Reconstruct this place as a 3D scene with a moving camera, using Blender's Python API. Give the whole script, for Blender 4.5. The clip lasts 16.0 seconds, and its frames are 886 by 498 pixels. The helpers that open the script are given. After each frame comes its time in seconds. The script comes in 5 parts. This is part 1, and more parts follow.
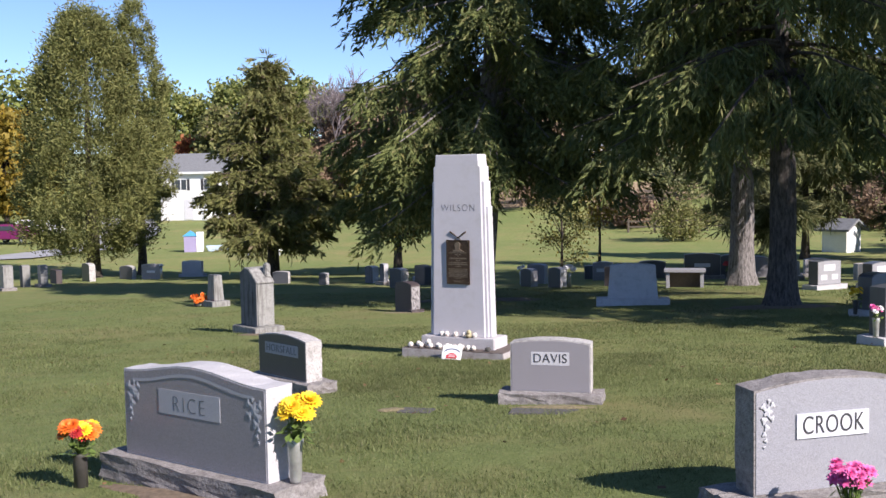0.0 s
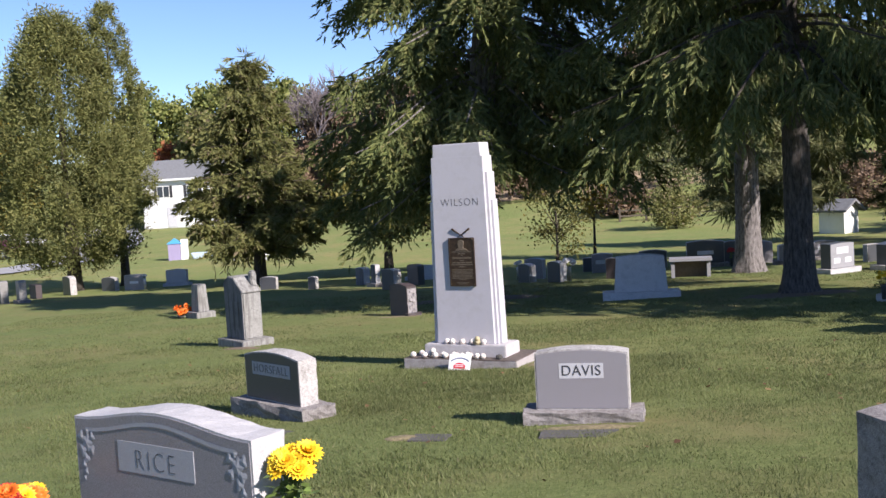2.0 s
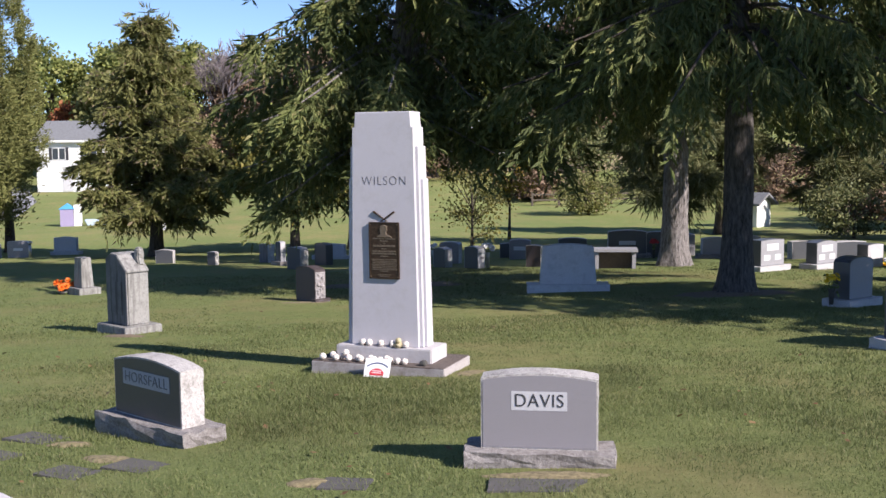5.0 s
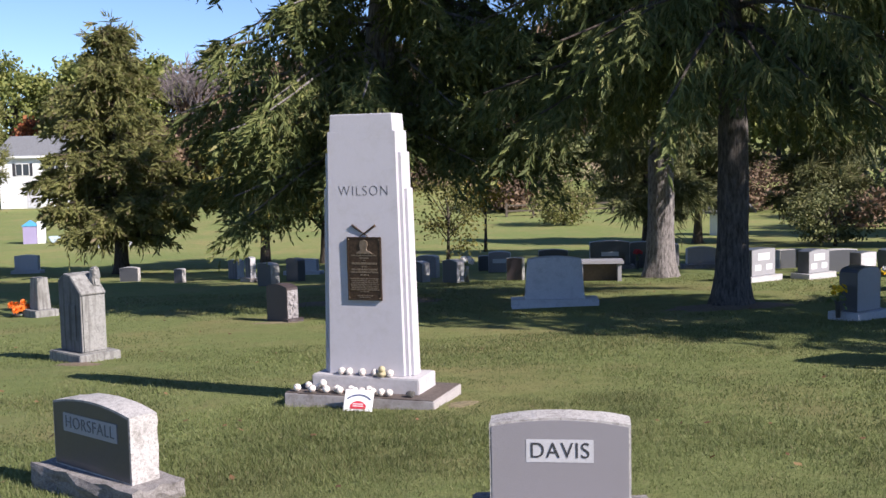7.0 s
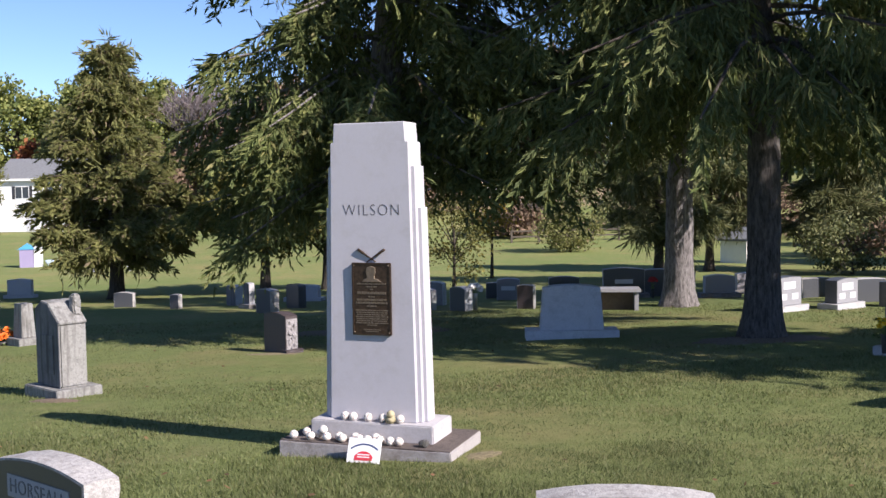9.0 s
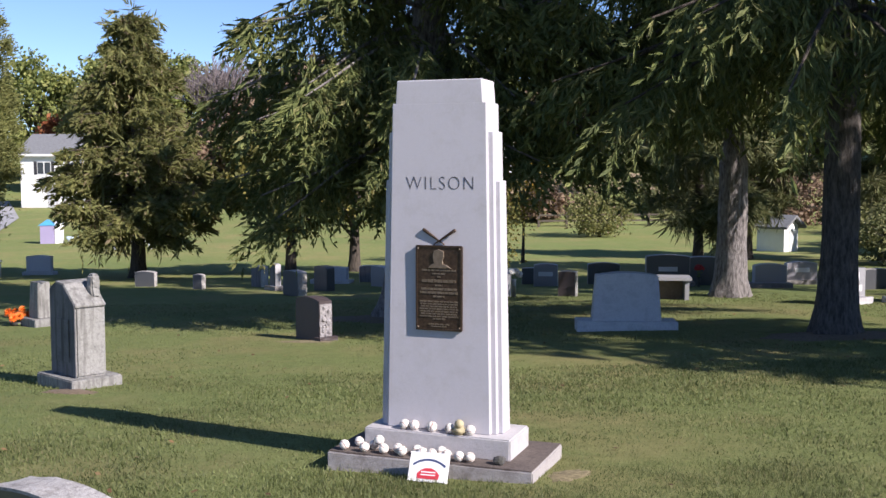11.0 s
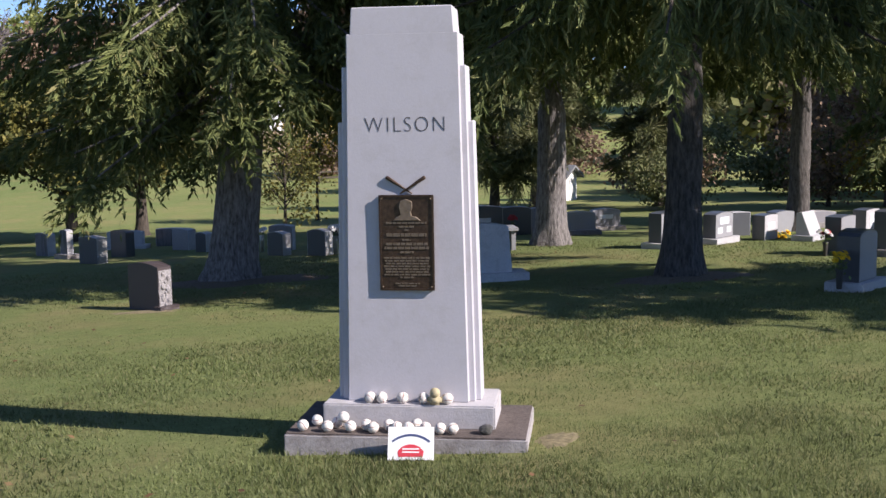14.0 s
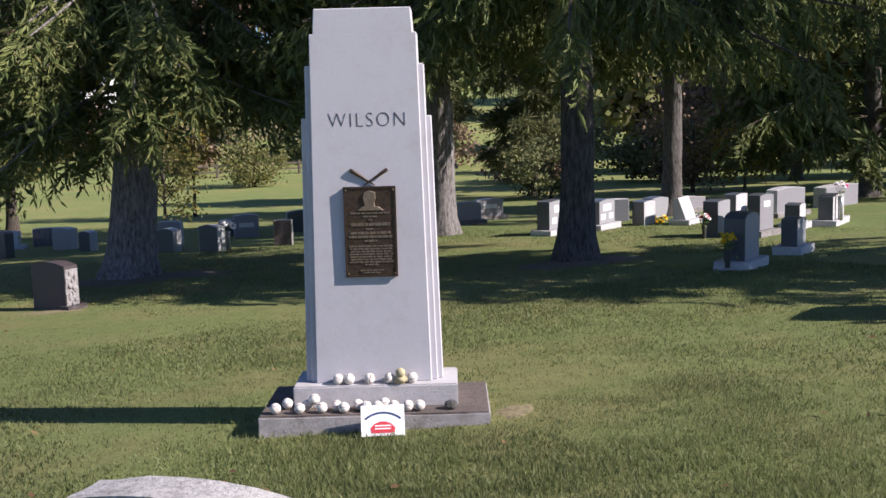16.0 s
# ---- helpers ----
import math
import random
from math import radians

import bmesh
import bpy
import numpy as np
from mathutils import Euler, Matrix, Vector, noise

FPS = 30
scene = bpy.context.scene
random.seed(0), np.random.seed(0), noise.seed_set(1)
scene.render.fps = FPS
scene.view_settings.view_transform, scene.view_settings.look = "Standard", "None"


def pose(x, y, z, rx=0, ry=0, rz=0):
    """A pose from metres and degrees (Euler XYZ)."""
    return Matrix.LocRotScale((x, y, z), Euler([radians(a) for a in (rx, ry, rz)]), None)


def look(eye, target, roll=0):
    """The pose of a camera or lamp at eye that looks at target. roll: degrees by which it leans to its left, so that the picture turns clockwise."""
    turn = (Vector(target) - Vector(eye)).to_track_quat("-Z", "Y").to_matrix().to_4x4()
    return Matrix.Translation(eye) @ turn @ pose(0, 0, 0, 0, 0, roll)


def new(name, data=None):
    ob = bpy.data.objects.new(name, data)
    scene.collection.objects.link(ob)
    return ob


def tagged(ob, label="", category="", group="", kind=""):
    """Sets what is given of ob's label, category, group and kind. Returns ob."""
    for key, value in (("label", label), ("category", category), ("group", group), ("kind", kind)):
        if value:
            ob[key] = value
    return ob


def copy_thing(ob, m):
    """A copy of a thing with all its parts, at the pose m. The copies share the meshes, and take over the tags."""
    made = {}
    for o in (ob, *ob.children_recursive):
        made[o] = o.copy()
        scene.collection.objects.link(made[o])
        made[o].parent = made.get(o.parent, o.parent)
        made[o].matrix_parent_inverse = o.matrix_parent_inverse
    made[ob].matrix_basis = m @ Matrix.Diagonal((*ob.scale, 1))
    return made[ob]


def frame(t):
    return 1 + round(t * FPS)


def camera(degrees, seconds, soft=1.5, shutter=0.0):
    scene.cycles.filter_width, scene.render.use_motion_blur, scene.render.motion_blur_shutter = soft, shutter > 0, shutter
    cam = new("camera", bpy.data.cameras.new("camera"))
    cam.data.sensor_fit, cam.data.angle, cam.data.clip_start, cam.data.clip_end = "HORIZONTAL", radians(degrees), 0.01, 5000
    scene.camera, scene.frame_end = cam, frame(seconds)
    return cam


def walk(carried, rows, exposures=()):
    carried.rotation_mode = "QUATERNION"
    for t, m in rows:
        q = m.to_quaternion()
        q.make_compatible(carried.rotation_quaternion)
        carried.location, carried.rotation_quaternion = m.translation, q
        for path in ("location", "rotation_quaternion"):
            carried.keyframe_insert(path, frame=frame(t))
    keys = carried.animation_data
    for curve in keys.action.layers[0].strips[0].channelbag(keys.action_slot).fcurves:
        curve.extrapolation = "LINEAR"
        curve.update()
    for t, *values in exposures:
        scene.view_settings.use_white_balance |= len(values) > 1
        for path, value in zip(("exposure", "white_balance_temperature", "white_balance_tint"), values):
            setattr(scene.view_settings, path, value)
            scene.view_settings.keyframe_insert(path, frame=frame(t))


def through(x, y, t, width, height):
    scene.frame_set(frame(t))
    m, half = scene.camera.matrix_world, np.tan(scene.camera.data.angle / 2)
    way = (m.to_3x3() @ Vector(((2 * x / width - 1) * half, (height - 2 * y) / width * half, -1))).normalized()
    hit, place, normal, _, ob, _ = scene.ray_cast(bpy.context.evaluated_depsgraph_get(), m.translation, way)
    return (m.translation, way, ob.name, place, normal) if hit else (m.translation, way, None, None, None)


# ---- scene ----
cam = camera(45.8, 16.0)
PATH = [
    (0, (0.208, 0.599, 1.737), (0.166, 2.594, 1.601), -1.0),
    (0.5, (0.119, 0.925, 1.72), (0.079, 2.92, 1.588), -2.2),
    (1, (0.114, 1.287, 1.691), (0.054, 3.28, 1.537), -1.2),
    (1.5, (0.09, 1.614, 1.698), (-0.003, 3.601, 1.495), -1.1),
    (2, (0.002, 1.913, 1.685), (-0.016, 3.908, 1.542), -3.3),
    (2.5, (-0.042, 2.244, 1.683), (-0.006, 4.239, 1.55), -0.7),
    (3, (-0.05, 2.568, 1.688), (-0.038, 4.558, 1.494), -0.2),
    (3.5, (-0.115, 2.859, 1.671), (-0.027, 4.85, 1.505), -0.4),
    (4, (-0.165, 3.161, 1.663), (-0.041, 5.142, 1.418), -1.8),
    (4.5, (-0.154, 3.476, 1.655), (-0.08, 5.462, 1.43), 0.1),
    (5, (-0.15, 3.767, 1.661), (0.009, 5.751, 1.469), -0.6),
    (5.2, (-0.2, 3.81, 1.669), (0.012, 5.795, 1.547), -1.3),
    (7.3, (-0.204, 5.13, 1.59), (0.01, 7.111, 1.417), -1.2),
    (7.5, (-0.179, 5.264, 1.586), (0.042, 7.246, 1.427), 0.1),
    (8, (-0.175, 5.536, 1.586), (0.062, 7.517, 1.45), 0.8),
    (8.5, (-0.221, 5.765, 1.55), (0.059, 7.744, 1.497), -1.4),
    (9, (-0.21, 6.135, 1.517), (0.001, 8.12, 1.396), -0.9),
    (9.2, (-0.177, 6.291, 1.526), (-0.015, 8.281, 1.403), 0.3),
    (11.3, (-0.611, 7.541, 1.419), (-0.43, 9.527, 1.264), -0.2),
    (11.5, (-0.692, 7.558, 1.417), (-0.477, 9.543, 1.305), -0.1),
    (12, (-0.875, 7.812, 1.38), (-0.64, 9.794, 1.243), 0.9),
    (12.5, (-0.985, 8.007, 1.375), (-0.68, 9.974, 1.182), 0.0),
    (13, (-1.188, 8.201, 1.364), (-0.712, 10.134, 1.175), 0.5),
    (13.5, (-1.476, 8.353, 1.346), (-0.97, 10.272, 1.102), -1.6),
    (14, (-1.685, 8.516, 1.324), (-1.072, 10.405, 1.087), -0.9),
    (14.5, (-1.938, 8.556, 1.328), (-1.191, 10.395, 1.083), -2.2),
    (15, (-2.15, 8.467, 1.35), (-1.312, 10.271, 1.141), -1.5),
    (15.5, (-2.276, 8.387, 1.338), (-1.458, 10.191, 1.064), -0.7),
    (16, (-2.409, 8.355, 1.351), (-1.56, 10.147, 1.095), -1.5),
]
walk(cam, [(t, look(eye, target, roll)) for t, eye, target, roll in PATH], [(0, 0.97, 6300, 18), (8, 0.98, 6300, 18), (11.5, 0.90, 6250, 18), (13, 0.84, 6250, 18), (14.5, 0.89, 6300, 18), (16, 0.96, 6300, 18)])

# ---- light ----
SUN_DIR = Vector((0.75, -0.66, 0.0)).normalized()
SUN_EL = radians(34)
sun_vec = Vector((SUN_DIR.x * math.cos(SUN_EL), SUN_DIR.y * math.cos(SUN_EL), math.sin(SUN_EL)))
sun = new("sun", bpy.data.lights.new("sun", "SUN"))
sun.data.energy, sun.data.angle, sun.data.color = 4.7, radians(0.55), (1.0, 0.93, 0.82)
sun.rotation_mode = "QUATERNION"
sun.rotation_quaternion = sun_vec.to_track_quat("Z", "Y")
sun.location = sun_vec * 60

world = bpy.data.worlds.new("sky")
scene.world = world
world.use_nodes = True
wn = world.node_tree
wn.nodes.clear()
sky = wn.nodes.new("ShaderNodeTexSky")
sky.sky_type, sky.sun_disc = "NISHITA", False
sky.sun_elevation = SUN_EL
sky.sun_rotation = math.atan2(SUN_DIR.x, SUN_DIR.y)
sky.altitude, sky.air_density, sky.dust_density, sky.ozone_density = 2500, 0.95, 0.0, 4.0
bg = wn.nodes.new("ShaderNodeBackground")
bg.inputs["Strength"].default_value = 0.085
wo = wn.nodes.new("ShaderNodeOutputWorld")
wn.links.new(sky.outputs[0], bg.inputs[0])
wn.links.new(bg.outputs[0], wo.inputs[0])

# ---- materials ----
def nodes_of(name):
    m = bpy.data.materials.new(name)
    m.use_nodes = True
    nt = m.node_tree
    return m, nt, nt.nodes["Principled BSDF"]


def ramp(nt, src, stops):
    r = nt.nodes.new("ShaderNodeValToRGB")
    els = r.color_ramp.elements
    while len(els) < len(stops):
        els.new(0.5)
    for e, (p, c) in zip(els, stops):
        e.position, e.color = p, (*c, 1)
    nt.links.new(src, r.inputs[0])
    return r.outputs[0]


def noise_tex(nt, scale, detail=4.0, rough=0.6, coord="Object"):
    tc = nt.nodes.new("ShaderNodeTexCoord")
    n = nt.nodes.new("ShaderNodeTexNoise")
    n.inputs["Scale"].default_value, n.inputs["Detail"].default_value, n.inputs["Roughness"].default_value = scale, detail, rough
    nt.links.new(tc.outputs[coord], n.inputs["Vector"])
    return n.outputs["Fac"]


def mixc(nt, fac, a, b, mode="MIX"):
    m = nt.nodes.new("ShaderNodeMix")
    m.data_type, m.blend_type = "RGBA", mode
    for sock, v in ((m.inputs[0], fac), (m.inputs[6], a), (m.inputs[7], b)):
        if isinstance(v, (int, float)):
            sock.default_value = v
        elif isinstance(v, tuple):
            sock.default_value = (*v, 1)
        else:
            nt.links.new(v, sock)
    return m.outputs[2]


def bump(nt, b, height, strength, dist=0.01):
    k = nt.nodes.new("ShaderNodeBump")
    k.inputs["Strength"].default_value, k.inputs["Distance"].default_value = strength, dist
    nt.links.new(height, k.inputs["Height"])
    nt.links.new(k.outputs[0], b.inputs["Normal"])


def plain(name, col, rough=0.6, metal=0.0, var=0.15, scale=20.0):
    m, nt, b = nodes_of(name)
    f = noise_tex(nt, scale)
    c = ramp(nt, f, [(0.3, tuple(v * (1 - var) for v in col)), (0.7, tuple(min(1, v * (1 + var)) for v in col))])
    nt.links.new(c, b.inputs["Base Color"])
    b.inputs["Roughness"].default_value, b.inputs["Metallic"].default_value = rough, metal
    return m


def granite(name, col, rough=0.5, speck=0.35, relief=0.3, stain=0.25, stain_col=(0.12, 0.11, 0.09), lichen=0.0, streak=0.0):
    """Speckled stone with broad weather stains, lichen spots and rain streaks."""
    m, nt, b = nodes_of(name)
    fine = noise_tex(nt, 260.0, 2.0, 0.7)
    dark = tuple(v * (1 - speck) for v in col)
    light = tuple(min(1, v * (1 + speck)) for v in col)
    c = ramp(nt, fine, [(0.35, dark), (0.5, col), (0.65, light)])
    broad = noise_tex(nt, 5.5, 7.0, 0.75)
    s = ramp(nt, broad, [(0.48, (0, 0, 0)), (0.75, (stain,) * 3)])
    c = mixc(nt, s, c, stain_col)
    if lichen:
        spots = noise_tex(nt, 34.0, 5.0, 0.8)
        c = mixc(nt, ramp(nt, spots, [(0.48, (0, 0, 0)), (0.64, (lichen,) * 3)]), c, tuple(v * 0.5 for v in stain_col))
    if streak:
        tc = nt.nodes.new("ShaderNodeTexCoord")
        mp = nt.nodes.new("ShaderNodeMapping")
        mp.inputs["Scale"].default_value = (16, 16, 1.1)
        n = nt.nodes.new("ShaderNodeTexNoise")
        n.inputs["Scale"].default_value, n.inputs["Detail"].default_value = 1.0, 5
        nt.links.new(tc.outputs["Object"], mp.inputs[0])
        nt.links.new(mp.outputs[0], n.inputs["Vector"])
        c = mixc(nt, ramp(nt, n.outputs["Fac"], [(0.48, (0, 0, 0)), (0.66, (streak,) * 3)]), c, stain_col)
    nt.links.new(c, b.inputs["Base Color"])
    b.inputs["Roughness"].default_value = rough
    mid = noise_tex(nt, 60.0, 4.0, 0.6)
    bump(nt, b, mid, relief, 0.008)
    return m


def leafy(name, stops, rough=0.55, through=0.25):
    """Foliage: each leaf or tuft takes its own shade."""
    m, nt, b = nodes_of(name)
    g = nt.nodes.new("ShaderNodeNewGeometry")
    c = ramp(nt, g.outputs["Random Per Island"], stops)
    patch = noise_tex(nt, 0.9, 3.0, 0.6)
    v = ramp(nt, patch, [(0.3, (0.72, 0.72, 0.72)), (0.7, (1.2, 1.2, 1.15))])
    c = mixc(nt, 1.0, c, v, "MULTIPLY")
    nt.links.new(c, b.inputs["Base Color"])
    b.inputs["Roughness"].default_value = rough
    b.inputs["Specular IOR Level"].default_value = 0.25
    t = nt.nodes.new("ShaderNodeBsdfTranslucent")
    nt.links.new(c, t.inputs["Color"])
    mx = nt.nodes.new("ShaderNodeMixShader")
    mx.inputs[0].default_value = through
    out = nt.nodes["Material Output"]
    nt.links.new(b.outputs[0], mx.inputs[1])
    nt.links.new(t.outputs[0], mx.inputs[2])
    nt.links.new(mx.outputs[0], out.inputs[0])
    return m


def lawn_material():
    m, nt, b = nodes_of("lawn")
    fine = noise_tex(nt, 38.0, 6.0, 0.75)
    c = ramp(nt, fine, [(0.28, (0.094, 0.110, 0.045)), (0.5, (0.154, 0.177, 0.074)), (0.72, (0.226, 0.234, 0.122))])
    broad = noise_tex(nt, 0.55, 5.0, 0.65)
    dry = ramp(nt, broad, [(0.46, (0, 0, 0)), (0.72, (0.75, 0.75, 0.75))])
    c = mixc(nt, dry, c, (0.23, 0.185, 0.105))
    mid = noise_tex(nt, 5.0, 5.0, 0.7)
    f3 = ramp(nt, mid, [(0.3, (0.82, 0.84, 0.80)), (0.7, (1.14, 1.12, 1.10))])
    c = mixc(nt, 1.0, c, f3, "MULTIPLY")
    far = noise_tex(nt, 0.06, 3.0, 0.5)
    f2 = ramp(nt, far, [(0.35, (0.85, 0.95, 0.8)), (0.65, (1.15, 1.1, 1.0))])
    c = mixc(nt, 1.0, c, f2, "MULTIPLY")
    # Far grass bright at a low angle: that lift is put into the colour.
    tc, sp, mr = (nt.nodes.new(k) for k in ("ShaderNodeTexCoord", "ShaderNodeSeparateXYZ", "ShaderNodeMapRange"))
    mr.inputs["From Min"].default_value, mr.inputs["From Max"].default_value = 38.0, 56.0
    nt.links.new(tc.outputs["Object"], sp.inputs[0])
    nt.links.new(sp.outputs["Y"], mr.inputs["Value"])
    far_lift = mixc(nt, 1.0, c, (1.20, 1.21, 1.16), "MULTIPLY")
    c = mixc(nt, mr.outputs[0], c, far_lift)
    nt.links.new(c, b.inputs["Base Color"])
    b.inputs["Roughness"].default_value = 0.9
    b.inputs["Specular IOR Level"].default_value = 0.1
    h = noise_tex(nt, 55.0, 6.0, 0.8)
    bump(nt, b, h, 0.6, 0.022)
    return m


def bark_material(name, a, bcol):
    m, nt, b = nodes_of(name)
    tc = nt.nodes.new("ShaderNodeTexCoord")
    mp = nt.nodes.new("ShaderNodeMapping")
    mp.inputs["Scale"].default_value = (9, 9, 2.4)
    n = nt.nodes.new("ShaderNodeTexNoise")
    n.inputs["Scale"].default_value, n.inputs["Detail"].default_value, n.inputs["Roughness"].default_value = 2.2, 8, 0.7
    nt.links.new(tc.outputs["Object"], mp.inputs[0])
    nt.links.new(mp.outputs[0], n.inputs["Vector"])
    c = ramp(nt, n.outputs["Fac"], [(0.35, a), (0.62, bcol)])
    nt.links.new(c, b.inputs["Base Color"])
    b.inputs["Roughness"].default_value = 0.95
    bump(nt, b, n.outputs["Fac"], 1.0, 0.05)
    return m


def ball_material():
    """Leather, some of it scuffed and muddied more than the rest."""
    m, nt, b = nodes_of("baseball_leather")
    f = noise_tex(nt, 26.0, 4.0, 0.7)
    oi = nt.nodes.new("ShaderNodeObjectInfo")
    mud = ramp(nt, oi.outputs["Random"], [(0.55, (0.15, 0.15, 0.15)), (1.0, (0.85, 0.85, 0.85))])
    dirt = ramp(nt, f, [(0.46, (0, 0, 0)), (0.62, (1, 1, 1))])
    c = mixc(nt, mixc(nt, 1.0, mud, dirt, "MULTIPLY"), (0.72, 0.68, 0.63), (0.20, 0.15, 0.11))
    nt.links.new(c, b.inputs["Base Color"])
    b.inputs["Roughness"].default_value = 0.7
    return m


LAWN = lawn_material()
# Same spruces as BARK_GREY; darker, with a shaded trunk's tone in the colour.
BARK = bark_material("spruce_bark", (0.032, 0.027, 0.025), (0.15, 0.132, 0.122))
BARK_GREY = bark_material("scaly_grey_bark", (0.06, 0.052, 0.05), (0.27, 0.245, 0.24))
BARK_DARK = bark_material("dark_bark", (0.025, 0.02, 0.016), (0.10, 0.08, 0.065))
NEEDLES = leafy("spruce_needles", [(0.0, (0.07, 0.09, 0.032)), (0.5, (0.12, 0.145, 0.05)), (0.85, (0.185, 0.205, 0.07)), (1.0, (0.235, 0.215, 0.095))], 0.7, 0.16)
NEEDLES_OLIVE = leafy("arborvitae_sprays", [(0.0, (0.12, 0.132, 0.045)), (0.5, (0.175, 0.185, 0.062)), (1.0, (0.23, 0.225, 0.085))], 0.75, 0.25)
NEEDLES_CEDAR = leafy("cedar_sprays", [(0.0, (0.15, 0.16, 0.062)), (0.5, (0.215, 0.225, 0.082)), (0.86, (0.275, 0.265, 0.105)), (1.0, (0.27, 0.205, 0.145))], 0.75, 0.4)
PINE = leafy("pine_needles", [(0.0, (0.09, 0.105, 0.045)), (0.6, (0.16, 0.175, 0.075)), (1.0, (0.24, 0.23, 0.11))], 0.6, 0.2)
LEAF_GREEN = leafy("green_leaves", [(0.0, (0.11, 0.14, 0.045)), (0.6, (0.23, 0.26, 0.075)), (1.0, (0.34, 0.34, 0.12))], 0.6, 0.35)
LEAF_YELLOW = leafy("yellow_leaves", [(0.0, (0.13, 0.105, 0.02)), (0.5, (0.27, 0.20, 0.03)), (1.0, (0.38, 0.26, 0.05))], 0.6, 0.3)
LEAF_RED = leafy("red_leaves", [(0.0, (0.18, 0.06, 0.03)), (0.6, (0.32, 0.10, 0.045)), (1.0, (0.38, 0.16, 0.07))], 0.6, 0.3)
LEAF_BROWN = leafy("brown_leaves", [(0.0, (0.10, 0.07, 0.045)), (0.6, (0.20, 0.13, 0.09)), (1.0, (0.28, 0.2, 0.14))], 0.7, 0.2)
SAPLING = leafy("sapling_leaves", [(0.0, (0.085, 0.092, 0.03)), (0.6, (0.15, 0.15, 0.045)), (1.0, (0.26, 0.22, 0.06))], 0.6, 0.3)
BLADES = leafy("grass_blades", [(0.0, (0.115, 0.140, 0.052)), (0.5, (0.163, 0.192, 0.074)), (0.9, (0.202, 0.220, 0.097)), (1.0, (0.25, 0.228, 0.122))], 0.6, 0.4)
FALLEN = leafy("fallen_leaves", [(0.0, (0.08, 0.045, 0.025)), (0.6, (0.17, 0.095, 0.05)), (1.0, (0.26, 0.18, 0.09))], 0.8, 0.1)
STRAW = plain("dry_thatch", (0.19, 0.155, 0.085), 0.95, 0, 0.5, 30)
SOIL = plain("bare_soil", (0.15, 0.11, 0.075), 0.95, 0, 0.4, 24)
MON = granite("monument_stone", (0.49, 0.472, 0.51), 0.75, 0.06, 0.09, 0.34, (0.33, 0.31, 0.29), 0.04)
PLINTH = granite("plinth_concrete", (0.36, 0.335, 0.335), 0.85, 0.12, 0.4, 0.8, (0.17, 0.14, 0.125), 0.2)
POL_GREY = granite("polished_grey_granite", (0.228, 0.218, 0.24), 0.38, 0.3, 0.03, 0.12, (0.17, 0.155, 0.16))
# Real dark granite, and shade put into faces and ends turned from the sun.
POL_DARK_SHADE = granite("dark_granite_and_shade", (0.075, 0.078, 0.088), 0.28, 0.25, 0.03, 0.05)
POL_LIGHT = granite("smooth_light_granite", (0.27, 0.268, 0.285), 0.5, 0.2, 0.06, 0.15)
POL_BLUE = granite("blue_grey_marble", (0.52, 0.51, 0.53), 0.6, 0.15, 0.15, 0.7, (0.30, 0.30, 0.32), 0.25)
ROCK = granite("rock_pitched_granite", (0.44, 0.42, 0.41), 0.85, 0.3, 0.9, 0.75, (0.14, 0.125, 0.11), 0.5)
POL_MID = granite("steel_grey_granite", (0.27, 0.27, 0.30), 0.45, 0.35, 0.05, 0.2, (0.19, 0.19, 0.21))
UPPER = granite("pale_step_stone", (0.46, 0.44, 0.455), 0.8, 0.08, 0.3, 0.6, (0.24, 0.21, 0.19), 0.12)
ROCK_BASE = granite("rock_faced_base", (0.25, 0.232, 0.228), 0.9, 0.35, 1.0, 0.85, (0.08, 0.065, 0.058), 0.55)
# Rain-streaked marble, darkened for fronts that lie in shade.
STREAKED_SHADED = granite("streaked_shaded_marble", (0.15, 0.15, 0.16), 0.9, 0.15, 0.5, 0.7, (0.05, 0.05, 0.05), 0.2, 0.85)
SAWN = granite("sawn_granite", (0.44, 0.43, 0.445), 0.7, 0.18, 0.2, 0.25, (0.25, 0.235, 0.22), 0.2)
PANEL = granite("frosted_panel", (0.56, 0.56, 0.60), 0.8, 0.1, 0.15, 0.05)
PANEL_SOFT = granite("soft_panel", (0.44, 0.44, 0.47), 0.8, 0.1, 0.15, 0.1)
PANEL_FADED = granite("faded_lettering", (0.15, 0.155, 0.17), 0.8, 0.1, 0.1, 0.1)
PANEL_DULL = granite("dull_panel", (0.33, 0.335, 0.365), 0.8, 0.1, 0.1, 0.1)
LETTER = plain("letter_shadow", (0.035, 0.035, 0.042), 0.7, 0, 0.1)
LETTER_SOFT = plain("letter_soft", (0.06, 0.055, 0.065), 0.8, 0, 0.1)
LETTER_PALE = plain("letter_pale", (0.085, 0.088, 0.1), 0.7, 0, 0.1)
WEATHERED = granite("weathered_marble", (0.27, 0.265, 0.255), 0.9, 0.12, 0.5, 0.8, (0.10, 0.095, 0.088), 0.45, 0.8)
BROWN_STONE = granite("brown_granite", (0.058, 0.044, 0.046), 0.6, 0.3, 0.2, 0.4, (0.04, 0.032, 0.032))
CARVED = granite("carved_grey_stone", (0.30, 0.28, 0.285), 0.85, 0.3, 0.6, 0.8, (0.06, 0.05, 0.05), 0.7)
TREAD = granite("stained_tread_stone", (0.12, 0.095, 0.085), 0.9, 0.2, 0.5, 0.8, (0.05, 0.038, 0.032), 0.5)
FLUSH = granite("flush_marker_stone", (0.085, 0.08, 0.078), 0.98, 0.2, 0.5, 0.6, (0.06, 0.065, 0.035))
